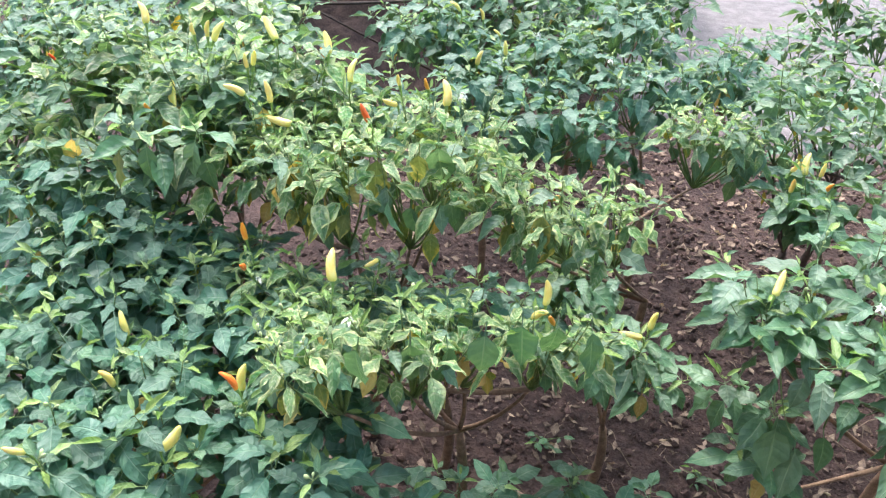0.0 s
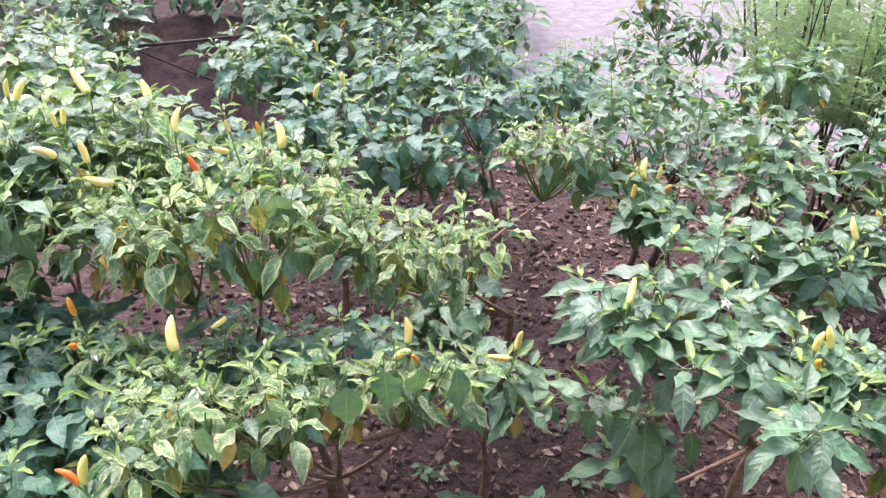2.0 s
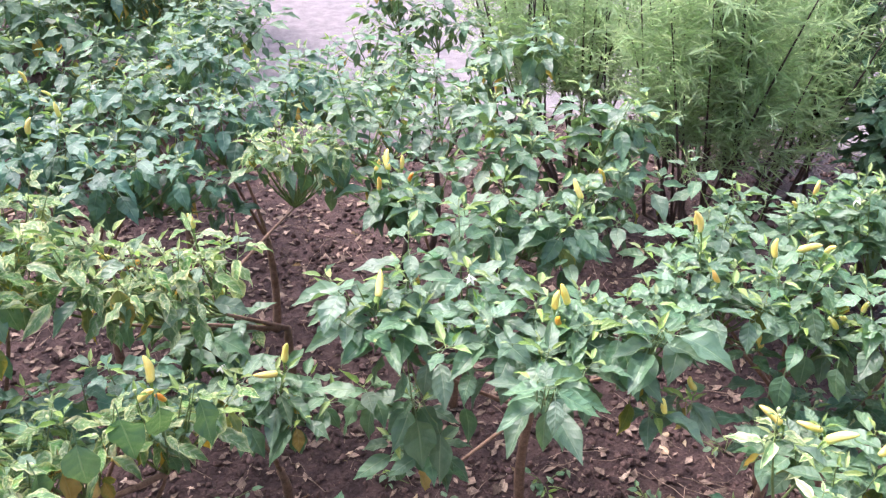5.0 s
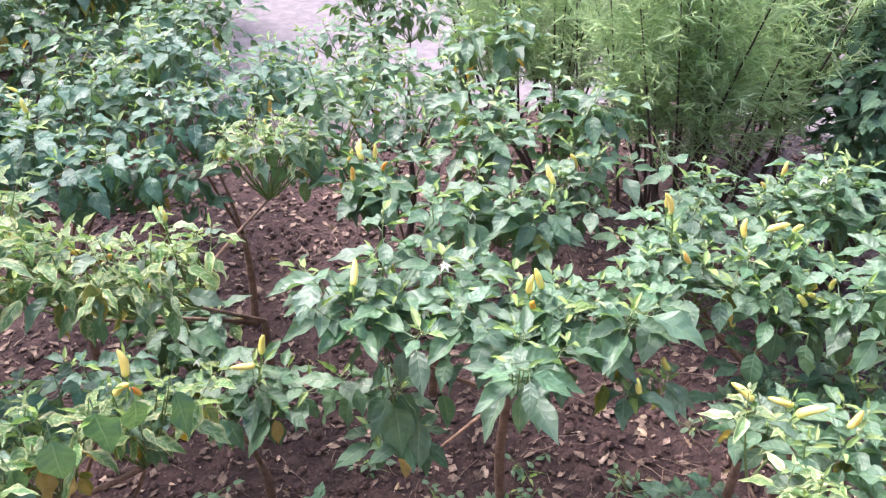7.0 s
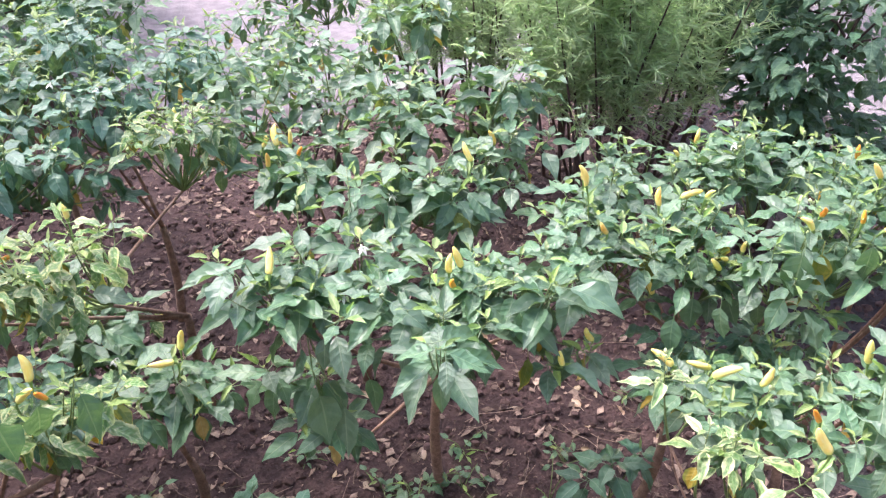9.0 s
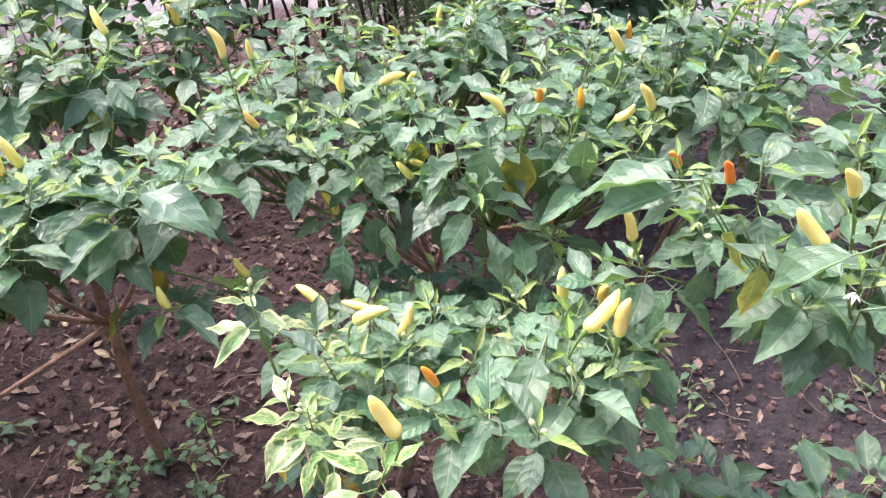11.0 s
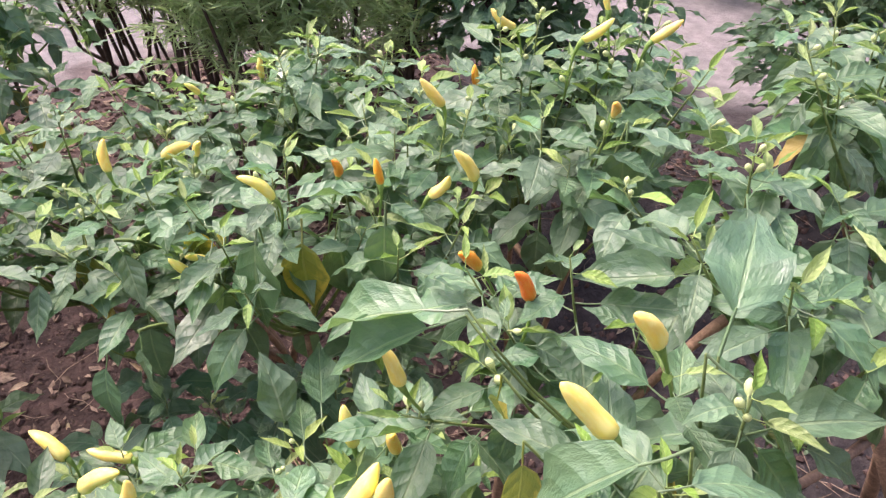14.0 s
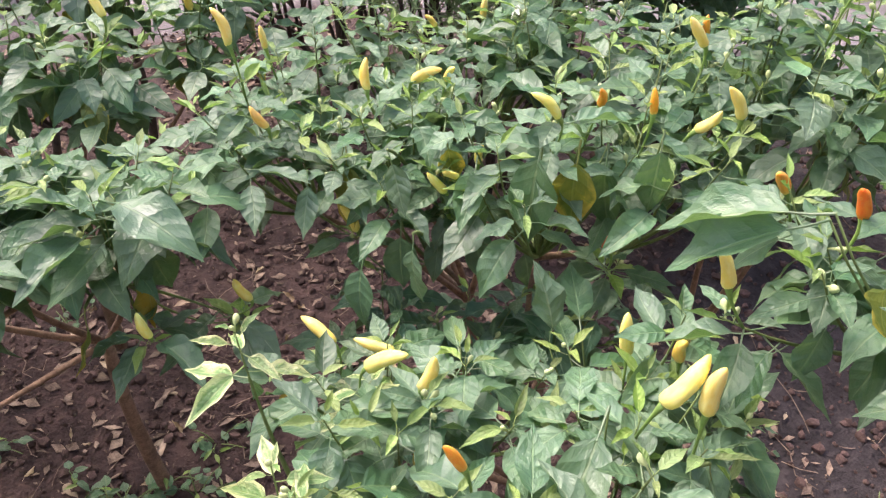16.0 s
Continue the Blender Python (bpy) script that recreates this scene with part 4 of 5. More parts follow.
chilli_plant("tall-shooted chilli plant with orange and cream pods", (1.58, 1.0), (1.55, 0.97, 0.4),
             [(1.38, 0.83, 0.96, 0.1, 0.08, 0.1), (1.5, 0.8, 0.96, 0.1, 0.09, 0.1), (1.58, 0.9, 0.98, 0.11, 0.1, 0.1), (1.57, 1.08, 0.96, 0.1, 0.08, 0.1), (1.52, 0.88, 0.68, 0.1, 0.07, 0.14)],
             rightmid_fruits, 113, "green", 0.053, 0.06, low=-1, extra=[(1.635, 0.987, 0.97), (1.6, 1.01, 0.97)], drops=[(1.38, 0.86, 0.87, "hang"), (1.36, 0.92, 0.76, "hang"), (1.42, 0.9, 0.74, "hang"), (1.41, 0.83, 0.87, "old"), (1.45, 0.8, 0.87, "hang")],
             blades=[(1.35, 0.795, 0.93, 1.335, 0.78, 0.846, "hang"), (1.452, 0.753, 0.94, 1.44, 0.735, 0.882, "hang"), (1.428, 0.794, 0.905, 1.42, 0.775, 0.835, "hang"), (1.39, 0.79, 0.92, 1.38, 0.775, 0.85, "old")])
chilli_plant("chilli plant with upright cream pods above its leaves", (1.8, 0.95), (1.78, 0.92, 0.42),
             [(1.68, 0.86, 1.03, 0.1, 0.08, 0.1), (1.78, 0.8, 1.04, 0.1, 0.09, 0.1), (1.64, 0.74, 1.0, 0.09, 0.08, 0.1), (1.74, 1.0, 0.94, 0.1, 0.1, 0.1)],
             rightfar_fruits, 114, "green", 0.054, 0.062, low=0, extra=[(1.83, 0.84, 1.06), (1.74, 0.68, 1.05)], blades=[(1.68, 0.705, 0.98, 1.665, 0.685, 0.91, "hang")])
chilli_plant("chilli plant with plump cream pods and pale-edged shoots", (1.5, 0.78), (1.42, 0.74, 0.45),
             [(1.22, 0.68, 0.82, 0.11, 0.08, 0.08), (1.35, 0.6, 0.87, 0.1, 0.08, 0.08), (1.28, 0.52, 0.88, 0.1, 0.07, 0.08), (1.15, 0.79, 0.76, 0.07, 0.05, 0.06), (1.12, 0.67, 0.8, 0.05, 0.05, 0.05)],
             near_fruits[:6] + near_fruits[8:], 115, "green", 0.052, 0.06, low=1, drops=[(1.33, 0.51, 0.85, "old"), (1.28, 0.5, 0.82, "hang")],
             blades=[(1.364, 0.711, 0.8, 1.391, 0.77, 0.815, "green"), (1.325, 0.7, 0.81, 1.331, 0.709, 0.868, "green"), (1.26, 0.55, 0.87, 1.2, 0.5, 0.85, "green")])
chilli_plant("small chilli shoot with cream-margined leaves", (1.24, 0.64), (1.16, 0.62, 0.5),
             [(1.07, 0.755, 0.825, 0.015, 0.015, 0.02), (1.055, 0.655, 0.8, 0.015, 0.015, 0.02), (1.08, 0.595, 0.82, 0.045, 0.04, 0.05)],
             near_fruits[6:8], 116, "star", 0.042, 0.042, low=1, young=0.15, trunk_r=0.005)
chilli_plant("large-leaved chilli plant with bright young shoots", (2.3, 0.35), (1.86, 0.46, 0.72),
             [(1.42, 0.41, 1.04, 0.08, 0.06, 0.08), (1.55, 0.45, 1.06, 0.09, 0.08, 0.08), (1.62, 0.56, 1.05, 0.09, 0.08, 0.08), (1.45, 0.55, 1.0, 0.09, 0.07, 0.08)],
             big_fruits, 117, "green", 0.05, 0.064, low=1, extra=[(1.43, 0.387, 1.07), (1.377, 0.382, 1.05), (1.547, 0.43, 1.05), (1.635, 0.546, 1.0)], drops=[(1.42, 0.47, 0.95, "hang")], flowers=[(1.332, 0.363, 1.062)],
             blades=[(1.464, 0.427, 1.072, 1.507, 0.45, 1.125, "green"), (1.439, 0.402, 1.065, 1.473, 0.36, 1.03, "green"), (1.366, 0.548, 1.03, 1.315, 0.605, 1.01, "green"), (1.365, 0.545, 1.02, 1.31, 0.585, 0.985, "green"), (1.35, 0.347, 1.063, 1.38, 0.311, 1.095, "green"), (1.372, 0.37, 1.068, 1.412, 0.353, 1.073, "green"), (1.362, 0.385, 1.072, 1.326, 0.425, 1.022, "green"), (1.36, 0.475, 1.03, 1.357, 0.475, 0.98, "old"), (1.345, 0.435, 1.03, 1.341, 0.426, 0.99, "old")])
chilli_plant("green chilli plant at the far side of the bed", (2.5, 0.6), (2.2, 0.6, 0.6),
             [(1.86, 0.62, 1.06, 0.1, 0.1, 0.1), (2.0, 0.7, 1.06, 0.12, 0.12, 0.1), (1.78, 0.5, 1.04, 0.09, 0.08, 0.1)],
             (), 118, "green", 0.054, extra=[(1.75, 0.605, 1.1), (1.88, 0.6, 1.08)])
chilli_plant("sparse chilli plant with bare dark branches", (1.15, 2.5), (1.15, 2.46, 0.35),
             [(1.0, 2.35, 0.88, 0.14, 0.12, 0.2), (1.28, 2.4, 0.86, 0.14, 0.12, 0.2), (1.24, 2.72, 0.9, 0.16, 0.12, 0.2), (0.92, 2.65, 0.86, 0.14, 0.12, 0.2), (1.1, 2.85, 0.98, 0.14, 0.12, 0.2)],
             (), 119, "green", 0.058, 0.076, singles=50, bark=DARKBARK)
chilli_plant("thin-leaved chilli plant beside the sandy path", (1.32, 2.25), (1.3, 2.2, 0.4),
             [(1.26, 2.1, 0.95, 0.1, 0.07, 0.08), (1.17, 1.95, 0.84, 0.09, 0.08, 0.1), (1.42, 2.3, 0.92, 0.1, 0.08, 0.12)],
             (), 120, "green", 0.07, 0.075, singles=80, bark=DARKBARK)
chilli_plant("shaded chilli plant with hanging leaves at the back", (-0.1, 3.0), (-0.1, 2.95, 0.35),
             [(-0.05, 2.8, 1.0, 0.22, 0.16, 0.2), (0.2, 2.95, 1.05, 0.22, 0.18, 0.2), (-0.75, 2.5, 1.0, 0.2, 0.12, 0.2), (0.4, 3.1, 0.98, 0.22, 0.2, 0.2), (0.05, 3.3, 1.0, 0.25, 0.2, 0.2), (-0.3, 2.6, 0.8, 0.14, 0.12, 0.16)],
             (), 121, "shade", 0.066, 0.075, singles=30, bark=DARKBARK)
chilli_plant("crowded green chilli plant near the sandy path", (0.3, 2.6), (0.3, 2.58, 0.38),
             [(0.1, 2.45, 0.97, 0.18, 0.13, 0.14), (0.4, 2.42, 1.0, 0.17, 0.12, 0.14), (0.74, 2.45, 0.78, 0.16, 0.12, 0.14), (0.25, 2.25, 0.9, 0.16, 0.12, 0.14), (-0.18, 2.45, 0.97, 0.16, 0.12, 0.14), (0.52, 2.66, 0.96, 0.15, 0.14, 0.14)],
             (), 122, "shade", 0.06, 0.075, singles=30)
chilli_plant("green chilli plant with a ragged crown", (0.92, 2.1), (0.92, 2.06, 0.36),
             [(0.84, 1.95, 0.88, 0.1, 0.09, 0.12), (0.97, 1.82, 0.92, 0.09, 0.08, 0.12), (1.0, 2.0, 0.88, 0.09, 0.08, 0.12), (0.7, 1.78, 0.98, 0.09, 0.08, 0.12), (0.9, 2.3, 0.8, 0.12, 0.1, 0.14)],
             (), 123, "green", 0.058, 0.072, singles=100, low=0, bark=DARKBARK,
             extra=[(0.77, 2.05, 0.9), (0.84, 1.92, 0.93), (0.65, 1.7, 1.08), (0.89, 1.88, 0.99), (0.955, 1.96, 0.96), (1.01, 1.78, 0.99)])


# ---- low growth under the plants ----
low_spots = [((0.3, 1.22), 0.3, 0.12), ((0.52, 1.16), 0.34, 0.12), ((0.12, 1.12), 0.34, 0.12), ((1.75, 0.62), 0.3, 0.13), ((2.0, 0.5), 0.28, 0.12), ((0.72, 1.05), 0.22, 0.07), ((1.28, 1.02), 0.25, 0.08), ((0.45, 0.98), 0.25, 0.1)]
for spot_no, (spot, high, wide) in enumerate(low_spots):
    chilli_plant("young chilli seedling with broad green leaves", spot, (spot[0], spot[1], high * 0.4),
                 [(spot[0], spot[1] - 0.02, high, wide, wide * 0.8, 0.1)], (), 140 + spot_no, "green" if spot[0] > 1.6 else "lush", 0.09 if spot[0] > 1.6 else 0.072, 0.085,
                 low=1, group="young seedlings on the soil", trunk_r=0.004, buds=0.05, old=0.05, young=0.2, bark=TWIG)


def weed(at, seed, tall):
    """A creeping weed with small round leaves."""
    rng = random.Random(seed)
    root = thing("weed", "small green weed creeping on the soil", "weed", "weeds on the soil", at=(at[0], at[1], ground_height(*at)))
    for _ in range(rng.randint(4, 6)):
        a = rng.uniform(0, 6.3)
        reach = rng.uniform(0.02, 0.075)
        tip = Vector((math.cos(a) * reach, math.sin(a) * reach, rng.uniform(0.25, 1.0) * tall))
        curve = bend((0, 0, -0.01), (tip.x * 0.3, tip.y * 0.3, tip.z), tip, 4)
        v, f = tube(curve, [0.0016, 0.0015, 0.0013, 0.0012, 0.001], 4)
        part("stem", mesh_of("stem", v, f, TWIG), root)
        for _ in range(rng.randint(2, 3)):
            b = rng.uniform(0, 6.3)
            way = Vector((math.cos(b), math.sin(b), rng.uniform(-0.3, 0.4)))
            part("leaf", rng.choice(LEAF["hang"] if rng.random() < 0.8 else LEAF["young"]), root, leaf_pose(curve[rng.randint(2, 4)], way, rng.uniform(0.018, 0.034), rng))


weed_rng = random.Random(77)
for spot in ((0.9, 1.27), (1.02, 1.24), (0.84, 1.33), (1.2, 1.12), (1.3, 1.2), (0.7, 1.5), (1.08, 1.36), (0.3, 1.55), (1.95, 0.85), (2.1, 0.95), (1.6, 1.3), (1.9, 1.2), (2.2, 0.7), (0.85, 1.8), (1.0, 1.15), (1.75, 1.05), (2.5, 0.75), (2.36, 0.74), (2.45, 0.9), (2.6, 0.95), (0.98, 1.3), (0.88, 1.22)):
    weed(spot, weed_rng.randint(0, 9999), weed_rng.uniform(0.03, 0.09))

# ---- fallen leaves ----
DRIED = leaf_set("fallen_leaf", DRY, 8, 31, width=(0.34, 0.46), fold=(-0.2, 0.5), droop=(-0.8, 0.9), ripple=(0.08, 0.3), curl=(-0.7, 0.9))
litter_rng = random.Random(5)
litter_spots = [(1.28, 1.33), (1.42, 1.26), (1.3, 1.2), (0.82, 1.3), (1.0, 1.42), (1.36, 1.45), (1.25, 1.42), (1.45, 1.33), (1.55, 1.15), (0.62, 1.6), (1.7, 1.0), (1.62, 0.93)]
while len(litter_spots) < 285:
    x, y = litter_rng.uniform(-0.3, 2.4), litter_rng.uniform(0.75, 3.0)
    if 0.15 * x + y < 3.5 and (litter_rng.random() < 0.75 or (x > 0.4 and y < 2.6)):
        litter_spots.append((x, y))
for spot_no, spot in enumerate(litter_spots):
    size = litter_rng.uniform(0.045, 0.065) if spot_no < 12 else litter_rng.uniform(0.018, 0.048)
    ob = new("fallen_leaf", litter_rng.choice(DRIED))
    ob.matrix_basis = Matrix.Translation((spot[0], spot[1], ground_height(*spot) + 0.007)) @ Euler((litter_rng.uniform(-0.3, 0.3), litter_rng.uniform(-0.3, 0.3), litter_rng.uniform(0, 6.3))).to_matrix().to_4x4() @ Matrix.Scale(size, 4)
    tagged(ob, "dry curled tan leaf fallen on the soil", "leaf", "fallen leaves on the soil")


# ---- crumbs of soil, chips and straw ----
def scatter(name, label, count, material, seed, shape, area):
    """Loose bits on the soil as one mesh of kind stuff."""
    rng = random.Random(seed)
    verts, faces = [], []
    for _ in range(count):
        x, y = rng.uniform(area[0], area[1]), rng.uniform(area[2], area[3])
        if 0.15 * x + y + 1.2 * max(0, x - 2.9) > 3.75:
            continue
        v, f = shape(rng)
        turn = Euler((rng.uniform(-0.3, 0.3), rng.uniform(-0.3, 0.3), rng.uniform(0, 6.3))).to_matrix()
        base, at = len(verts), Vector((x, y, ground_height(x, y)))
        verts += [turn @ p + at for p in v]
        faces += [tuple(a + base for a in face) for face in f]
    ob = new(name, mesh_of(name, verts, faces, material, smooth=False))
    return tagged(ob, label, name.replace("_", " "), kind="stuff")


BALL = [Vector(p).normalized() for p in ((0, 0, 1), (0.9, 0, 0.4), (0.28, 0.85, 0.4), (-0.72, 0.52, 0.4), (-0.72, -0.52, 0.4), (0.28, -0.85, 0.4), (0.72, 0.52, -0.4), (-0.28, 0.85, -0.4), (-0.9, 0, -0.4), (-0.28, -0.85, -0.4), (0.72, -0.52, -0.4))]
BALL_FACES = [(0, 1, 2), (0, 2, 3), (0, 3, 4), (0, 4, 5), (0, 5, 1), (1, 6, 2), (2, 7, 3), (3, 8, 4), (4, 9, 5), (5, 10, 1), (6, 7, 2), (7, 8, 3), (8, 9, 4), (9, 10, 5), (10, 6, 1)]


def clod(rng):
    s = 0.0025 + 0.013 * rng.random() ** 3
    return [p * s * rng.uniform(0.6, 1.25) + Vector((0, 0, s * 0.3)) for p in BALL], BALL_FACES


def chip(rng):
    l = 0.003 + 0.02 * rng.random() ** 2.4
    w = l * rng.uniform(0.25, 0.7)
    z = 0.004
    v = [Vector((-l, -w * 0.3, z)), Vector((0, -w, z + rng.uniform(0, 0.006))), Vector((l, 0, z + rng.uniform(0, 0.008))), Vector((0, w, z + rng.uniform(0, 0.006)))]
    return v + [p + Vector((0, 0, -0.0012)) for p in v], [(0, 1, 2, 3), (7, 6, 5, 4), (0, 4, 5, 1), (1, 5, 6, 2), (2, 6, 7, 3), (3, 7, 4, 0)]


def straw(rng):
    l = rng.uniform(0.02, 0.09)
    v, f = tube([(-l, 0, 0.005), (-l * 0.3, rng.uniform(-0.01, 0.01), 0.009), (l * 0.4, rng.uniform(-0.015, 0.015), 0.008), (l, rng.uniform(-0.02, 0.02), 0.006)], [0.0008, 0.0012, 0.0012, 0.0006], 4)
    return v, f


scatter("soil_crumbs", "loose dark crumbs of garden soil", 17000, CLOD, 51, clod, (-0.8, 3.4, 0.2, 3.4))
scatter("leaf_chips", "scattered pale bits of dry leaf on soil", 8500, CHIP, 52, chip, (-0.5, 2.2, 0.4, 3.4))
scatter("dry_straw", "thin dry stalks strewn over the soil", 900, CHIP, 53, straw, (-0.3, 3.6, 0.4, 3.4))


# ---- behind the bed ----
def feathery_bush(label, base, wide, tall, bare, seed, sprays, lean=(0, 0)):
    """A bush of thin dark stems with needle-fine leaves in soft sprays."""
    rng = random.Random(seed)
    root = thing("feathery_bush", label, "bush", "bushes behind the bed", at=(base[0], base[1], 0))
    verts, faces = [], []
    ends = []
    for k in range(7):
        # a few woody limbs from the foot, each splitting into thin rods
        a = 2 * math.pi * (k + rng.uniform(-0.3, 0.3)) / 7
        fork = Vector((math.cos(a) * wide * 0.6 + lean[0] * 0.5, math.sin(a) * wide * 0.6 + lean[1] * 0.5, bare * rng.uniform(0.5, 0.85)))
        foot = Vector((math.cos(a) * 0.05, math.sin(a) * 0.05, -0.02))
        limb = bend(foot, (fork.x * 0.35, fork.y * 0.35, fork.z * 0.6), fork, 6)
        v, f = tube(limb, [0.009 * (1.2 - 0.6 * i / 6) for i in range(7)], 7)
        part("limb", mesh_of("limb", v, f, DARKBARK), root)
        for _ in range(5):
            b, r = a + rng.gauss(0, 0.7), wide * math.sqrt(rng.uniform(0.1, 1.0))
            tip = Vector((math.cos(b) * r + lean[0], math.sin(b) * r + lean[1], tall * rng.uniform(0.75, 1.0)))
            start = limb[rng.randint(3, 6)]
            curve = bend(start, start.lerp(tip, 0.4) + Vector((0, 0, 0.04)), tip, 8)
            v, f = tube(curve, [0.0055 * (1.2 - 1.0 * i / 8) for i in range(9)], 6)
            part("stem", mesh_of("stem", v, f, DARKBARK), root)
            ends.append(curve)
    for _ in range(sprays):
        curve = rng.choice(ends)
        i = rng.choice((1, 2, 2, 3, 3, 3, 4, 4, 5, 6, 7))
        at = curve[i].lerp(curve[i + 1], rng.random())
        if at.z < bare * rng.uniform(0.85, 1.5):
            continue
        out = Vector((rng.gauss(0, 1), rng.gauss(0, 1), rng.uniform(0.2, 1.6))).normalized()
        reach = rng.uniform(0.1, 0.26)
        tip = at + out * reach
        b = len(verts)
        v, f = tube([at, at.lerp(tip, 0.5) + Vector((0, 0, 0.01)), tip], [0.0016, 0.0013, 0.0007], 3, False)
        verts += v
        faces += [tuple(q + b for q in face) for face in f]
        for k in range(26):
            s = rng.uniform(0.15, 1.0)
            p = at.lerp(tip, s)
            way = (out * rng.uniform(0.5, 1.2) + Vector((rng.gauss(0, 1), rng.gauss(0, 1), rng.gauss(0, 0.7)))).normalized()
            side = way.cross(Vector((rng.uniform(-1, 1), rng.uniform(-1, 1), rng.uniform(-1, 1)))).normalized() * rng.uniform(0.0012, 0.0022)
            l = rng.uniform(0.025, 0.06)
            b = len(verts)
            verts += [p - side, p + side, p + way * l * 0.6 + side - Vector((0, 0, 0.002)), p + way * l * 0.6 - side - Vector((0, 0, 0.002)), p + way * l - Vector((0, 0, 0.006))]
            faces += [(b, b + 1, b + 2, b + 3), (b + 3, b + 2, b + 4)]
    tagged(part("foliage", mesh_of("foliage", verts, faces, FEATHER), root, None, "needle-fine green leaves"), kind="stuff")


feathery_bush("feathery green bush on dark woody stems", (2.05, 2.02), 0.42, 1.3, 0.58, 61, 2600, (-0.12, -0.04))
feathery_bush("olive feathery bush with dark leaning stems", (1.85, 2.75), 0.42, 1.3, 0.42, 62, 900, (-0.15, 0.0))
feathery_bush("soft feathery bush behind the chilli bed", (2.55, 2.75), 0.5, 1.3, 0.4, 63, 900)


def leafy_shrub(label, base, lobes, seed, size, count, kind="dusk"):
    """A dark shrub: several stems and a dense crown of small broad leaves."""
    rng = random.Random(seed)
    root = thing("leafy_shrub", label, "shrub", "shrubs behind the bed", at=(base[0], base[1], 0))
    back = Matrix.Translation((-base[0], -base[1], 0))
    pieces = []
    for cx, cy, cz, r, rz in lobes:
        curve = bend((base[0] + rng.uniform(-0.05, 0.05), base[1] + rng.uniform(-0.05, 0.05), -0.02), (base[0] * 0.6 + cx * 0.4, base[1] * 0.6 + cy * 0.4, cz * 0.6), (cx, cy, cz), 7)
        v, f = tube(curve, [0.008 * (1.2 - 0.8 * i / 7) for i in range(8)], 7)
        part("stem", mesh_of("stem", v, f, DARKBARK), root, back)
        for _ in range(6):
            a = rng.uniform(0, 6.3)
            d = Vector((math.cos(a), math.sin(a), rng.uniform(-0.5, 1.0))).normalized()
            tip = Vector((cx + d.x * r * 0.85, cy + d.y * r * 0.85, cz + d.z * rz * 0.85))
            v, f = tube(bend(curve[rng.randint(4, 7)], (cx, cy, cz), tip, 4), [0.005, 0.0045, 0.004, 0.003, 0.002], 5)
            part("twig", mesh_of("twig", v, f, DARKBARK), root, back)
        for _ in range(count):
            a, t = rng.uniform(0, 6.3), rng.uniform(-0.9, 1.0)
            d = Vector((math.cos(a) * math.sqrt(1 - t * t), math.sin(a) * math.sqrt(1 - t * t), t)) * (0.45 + 0.6 * rng.random() ** 0.5)
            bump_r = 1 + 0.3 * noise.noise(d * 2.5 + Vector((cx, cy, cz)))
            at = Vector((cx + d.x * r * bump_r, cy + d.y * r * bump_r, cz + d.z * rz * bump_r))
            if at.z < 0.05:
                continue
            way = Vector((d.x + rng.gauss(0, 0.5), d.y + rng.gauss(0, 0.5), rng.uniform(-0.6, 0.5)))
            pieces.append((rng.choice(LEAF[kind] if rng.random() < 0.94 else LEAF["green"]), back @ leaf_pose(at, way, size * rng.uniform(0.7, 1.3), rng)))
    join_leaves("foliage", pieces, root, "dense dark green leaves")


leafy_shrub("dark green shrub on pale sandy ground", (2.45, 1.72), [(2.3, 1.85, 0.92, 0.17, 0.25), (2.24, 1.62, 0.75, 0.14, 0.16), (2.45, 1.6, 0.9, 0.22, 0.26), (2.42, 1.55, 0.5, 0.17, 0.13), (2.65, 1.8, 0.95, 0.26, 0.3), (2.5, 2.0, 1.05, 0.24, 0.25), (2.6, 1.75, 0.42, 0.2, 0.15)], 71, 0.06, 330)
leafy_shrub("dark shrub beyond the sandy path", (3.3, 1.4), [(3.2, 1.38, 0.6, 0.22, 0.22), (3.3, 1.25, 0.85, 0.25, 0.25), (3.5, 1.5, 0.8, 0.3, 0.35), (3.4, 1.2, 0.35, 0.2, 0.15), (3.75, 1.75, 0.9, 0.35, 0.4)], 72, 0.07, 420)
leafy_shrub("broad dark shrub on the far side of the sand", (5.3, 3.0), [(5.0, 2.9, 0.4, 0.4, 0.35), (5.5, 2.5, 0.5, 0.45, 0.4), (5.8, 3.1, 0.6, 0.5, 0.5), (4.7, 3.7, 0.6, 0.5, 0.5)], 75, 0.08, 420)
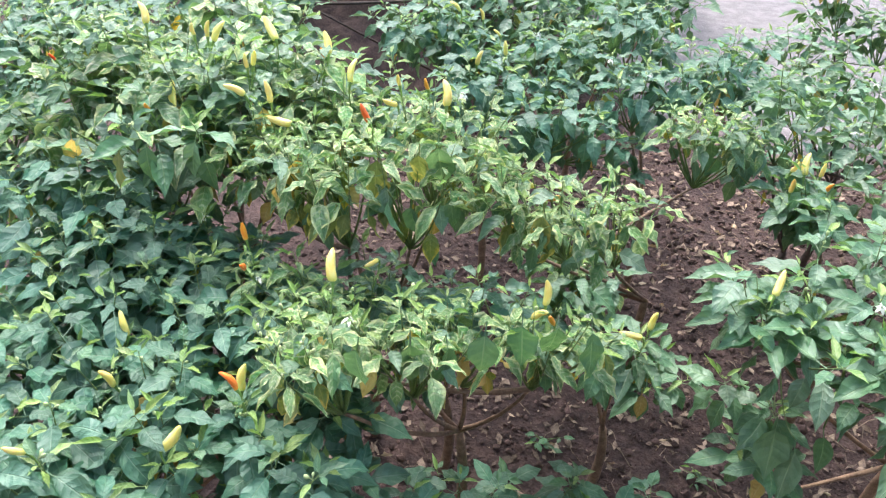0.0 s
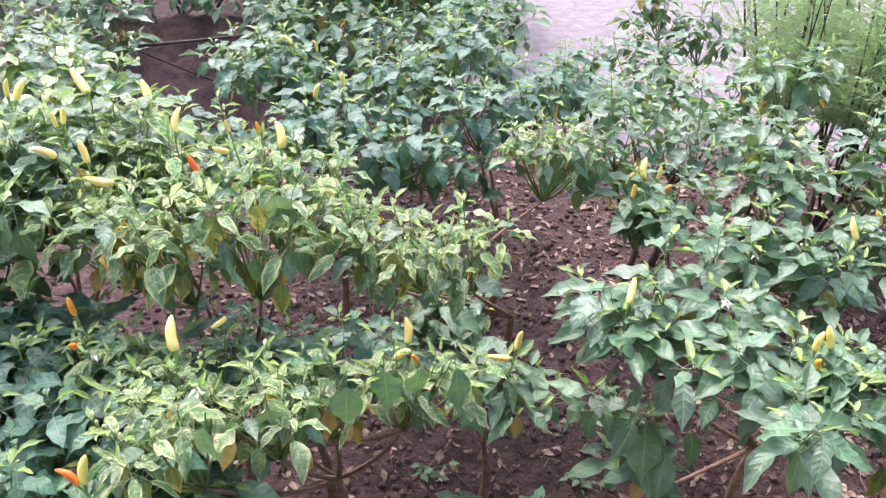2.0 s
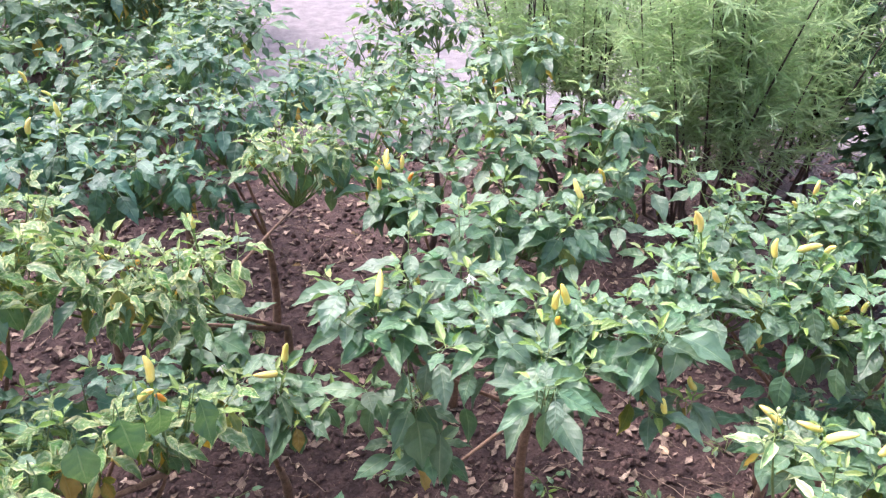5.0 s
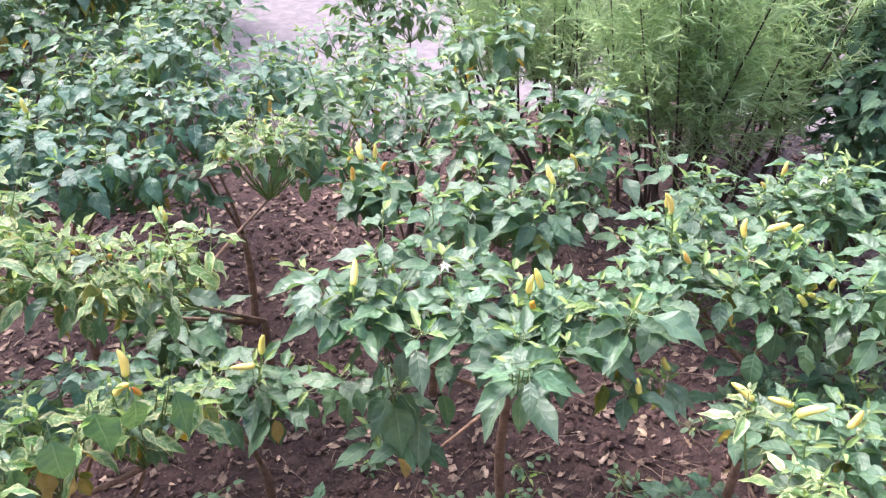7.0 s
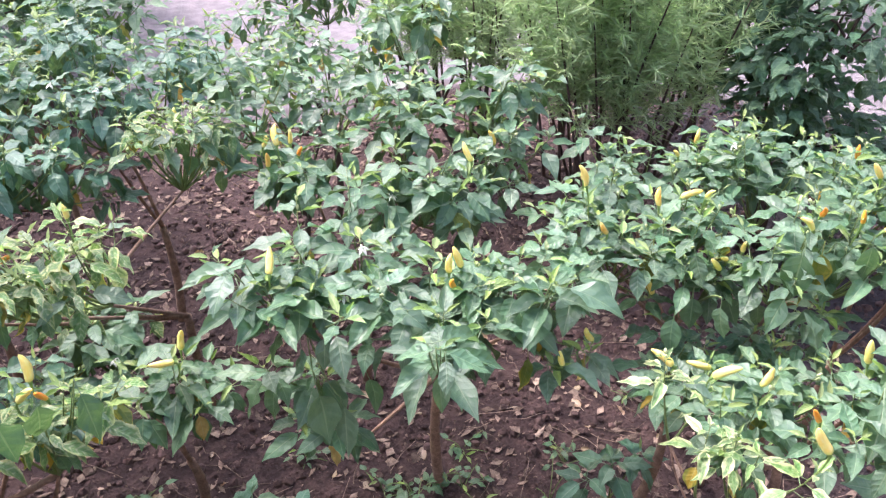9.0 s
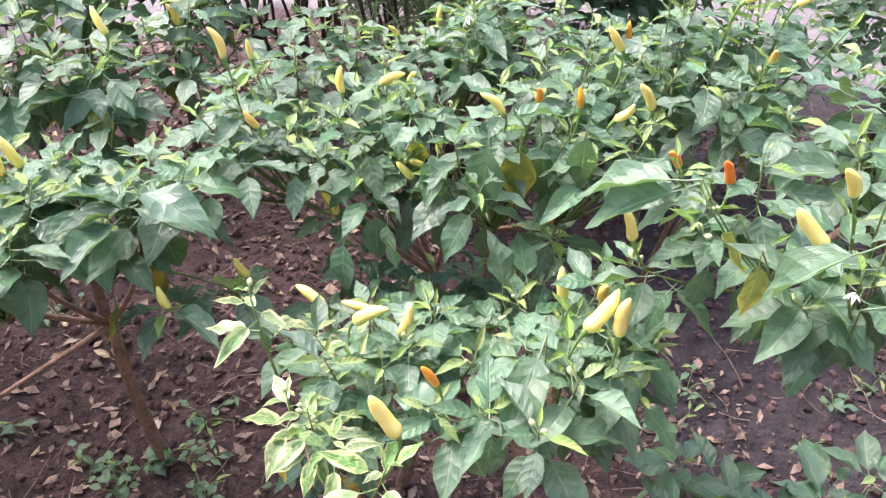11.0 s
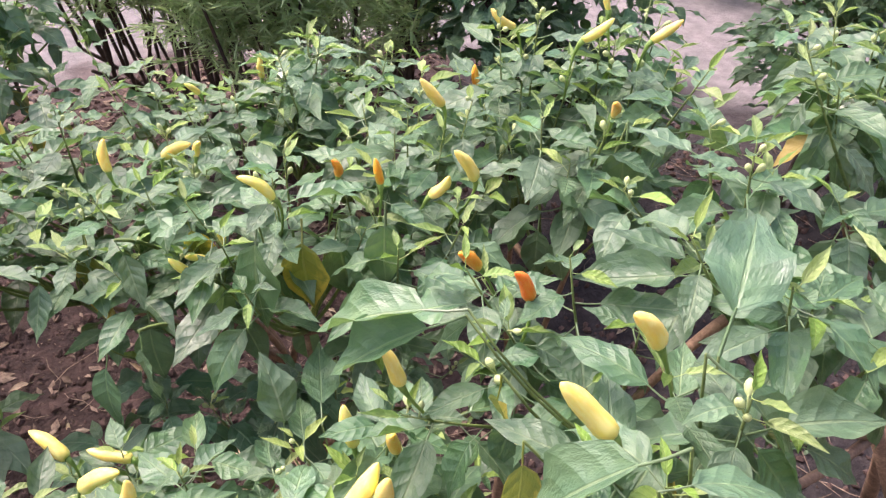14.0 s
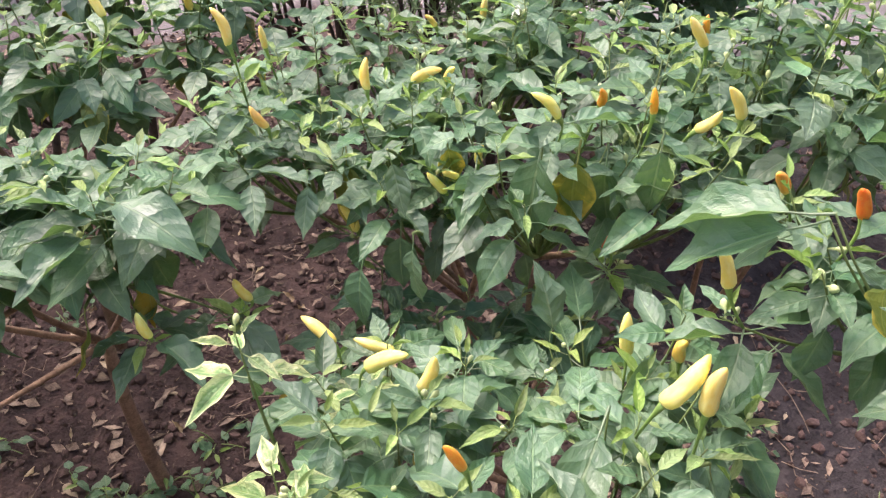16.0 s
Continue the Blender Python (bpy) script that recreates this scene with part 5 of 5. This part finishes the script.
leafy_shrub("large dark shrub shading the added bare bank", (-0.9, 4.5), [(-1.0, 4.2, 0.62, 0.42, 0.24), (-0.5, 4.15, 0.6, 0.4, 0.24), (-1.5, 4.1, 0.6, 0.4, 0.28), (-1.2, 4.7, 0.72, 0.5, 0.35), (-0.6, 4.65, 0.66, 0.45, 0.35), (0.0, 4.3, 0.45, 0.45, 0.36), (0.5, 4.25, 0.4, 0.4, 0.36), (-1.9, 4.4, 0.6, 0.5, 0.4), (0.1, 3.7, 0.38, 0.4, 0.3)], 73, 0.075, 400)
leafy_shrub("dense green shrub at the back of the garden", (-0.3, 5.5), [(-1.2, 5.5, 0.7, 0.6, 0.5), (-0.5, 5.3, 0.5, 0.55, 0.45), (0.2, 5.2, 0.4, 0.5, 0.4), (0.6, 5.1, 0.5, 0.4, 0.4), (-0.1, 5.9, 0.8, 0.6, 0.5), (-2.1, 5.2, 0.8, 0.6, 0.5)], 74, 0.08, 380)


def soil_bank():
    """A low bank of bare dark earth behind the bed, added to stand in for shaded soil."""
    verts, faces, nx, ny = [], [], 110, 54
    for j in range(ny + 1):
        for i in range(nx + 1):
            u, w = i / nx, j / ny
            x, y = -2.0 + 2.3 * u, 3.5 + 1.1 * w
            h = 0.34 * min(1, w * 3.2) ** 0.7 * math.sin(math.pi * min(1, max(0, u))) ** 0.5 * (1 if w < 0.7 else (1 - w) / 0.3)
            h *= 1 + 0.35 * noise.noise(Vector((x * 2.5, y * 2.5, 1)))
            verts.append((x + 0.04 * noise.noise(Vector((x * 5, y * 5, 2))), y + 0.05 * noise.noise(Vector((x * 5, y * 5, 3))), h + 0.03 * noise.noise(Vector((x * 9, y * 9, 4))) + 0.03 * noise.noise(Vector((x * 22, y * 22, 5))) - 0.03))
    faces = [(j * (nx + 1) + i, j * (nx + 1) + i + 1, (j + 1) * (nx + 1) + i + 1, (j + 1) * (nx + 1) + i) for j in range(ny) for i in range(nx)]
    tagged(new("soil_bank", mesh_of("soil_bank", verts, faces, BANK)), "low bank of bare dark brown earth added in place of shaded soil", "earth bank", kind="structure")


soil_bank()
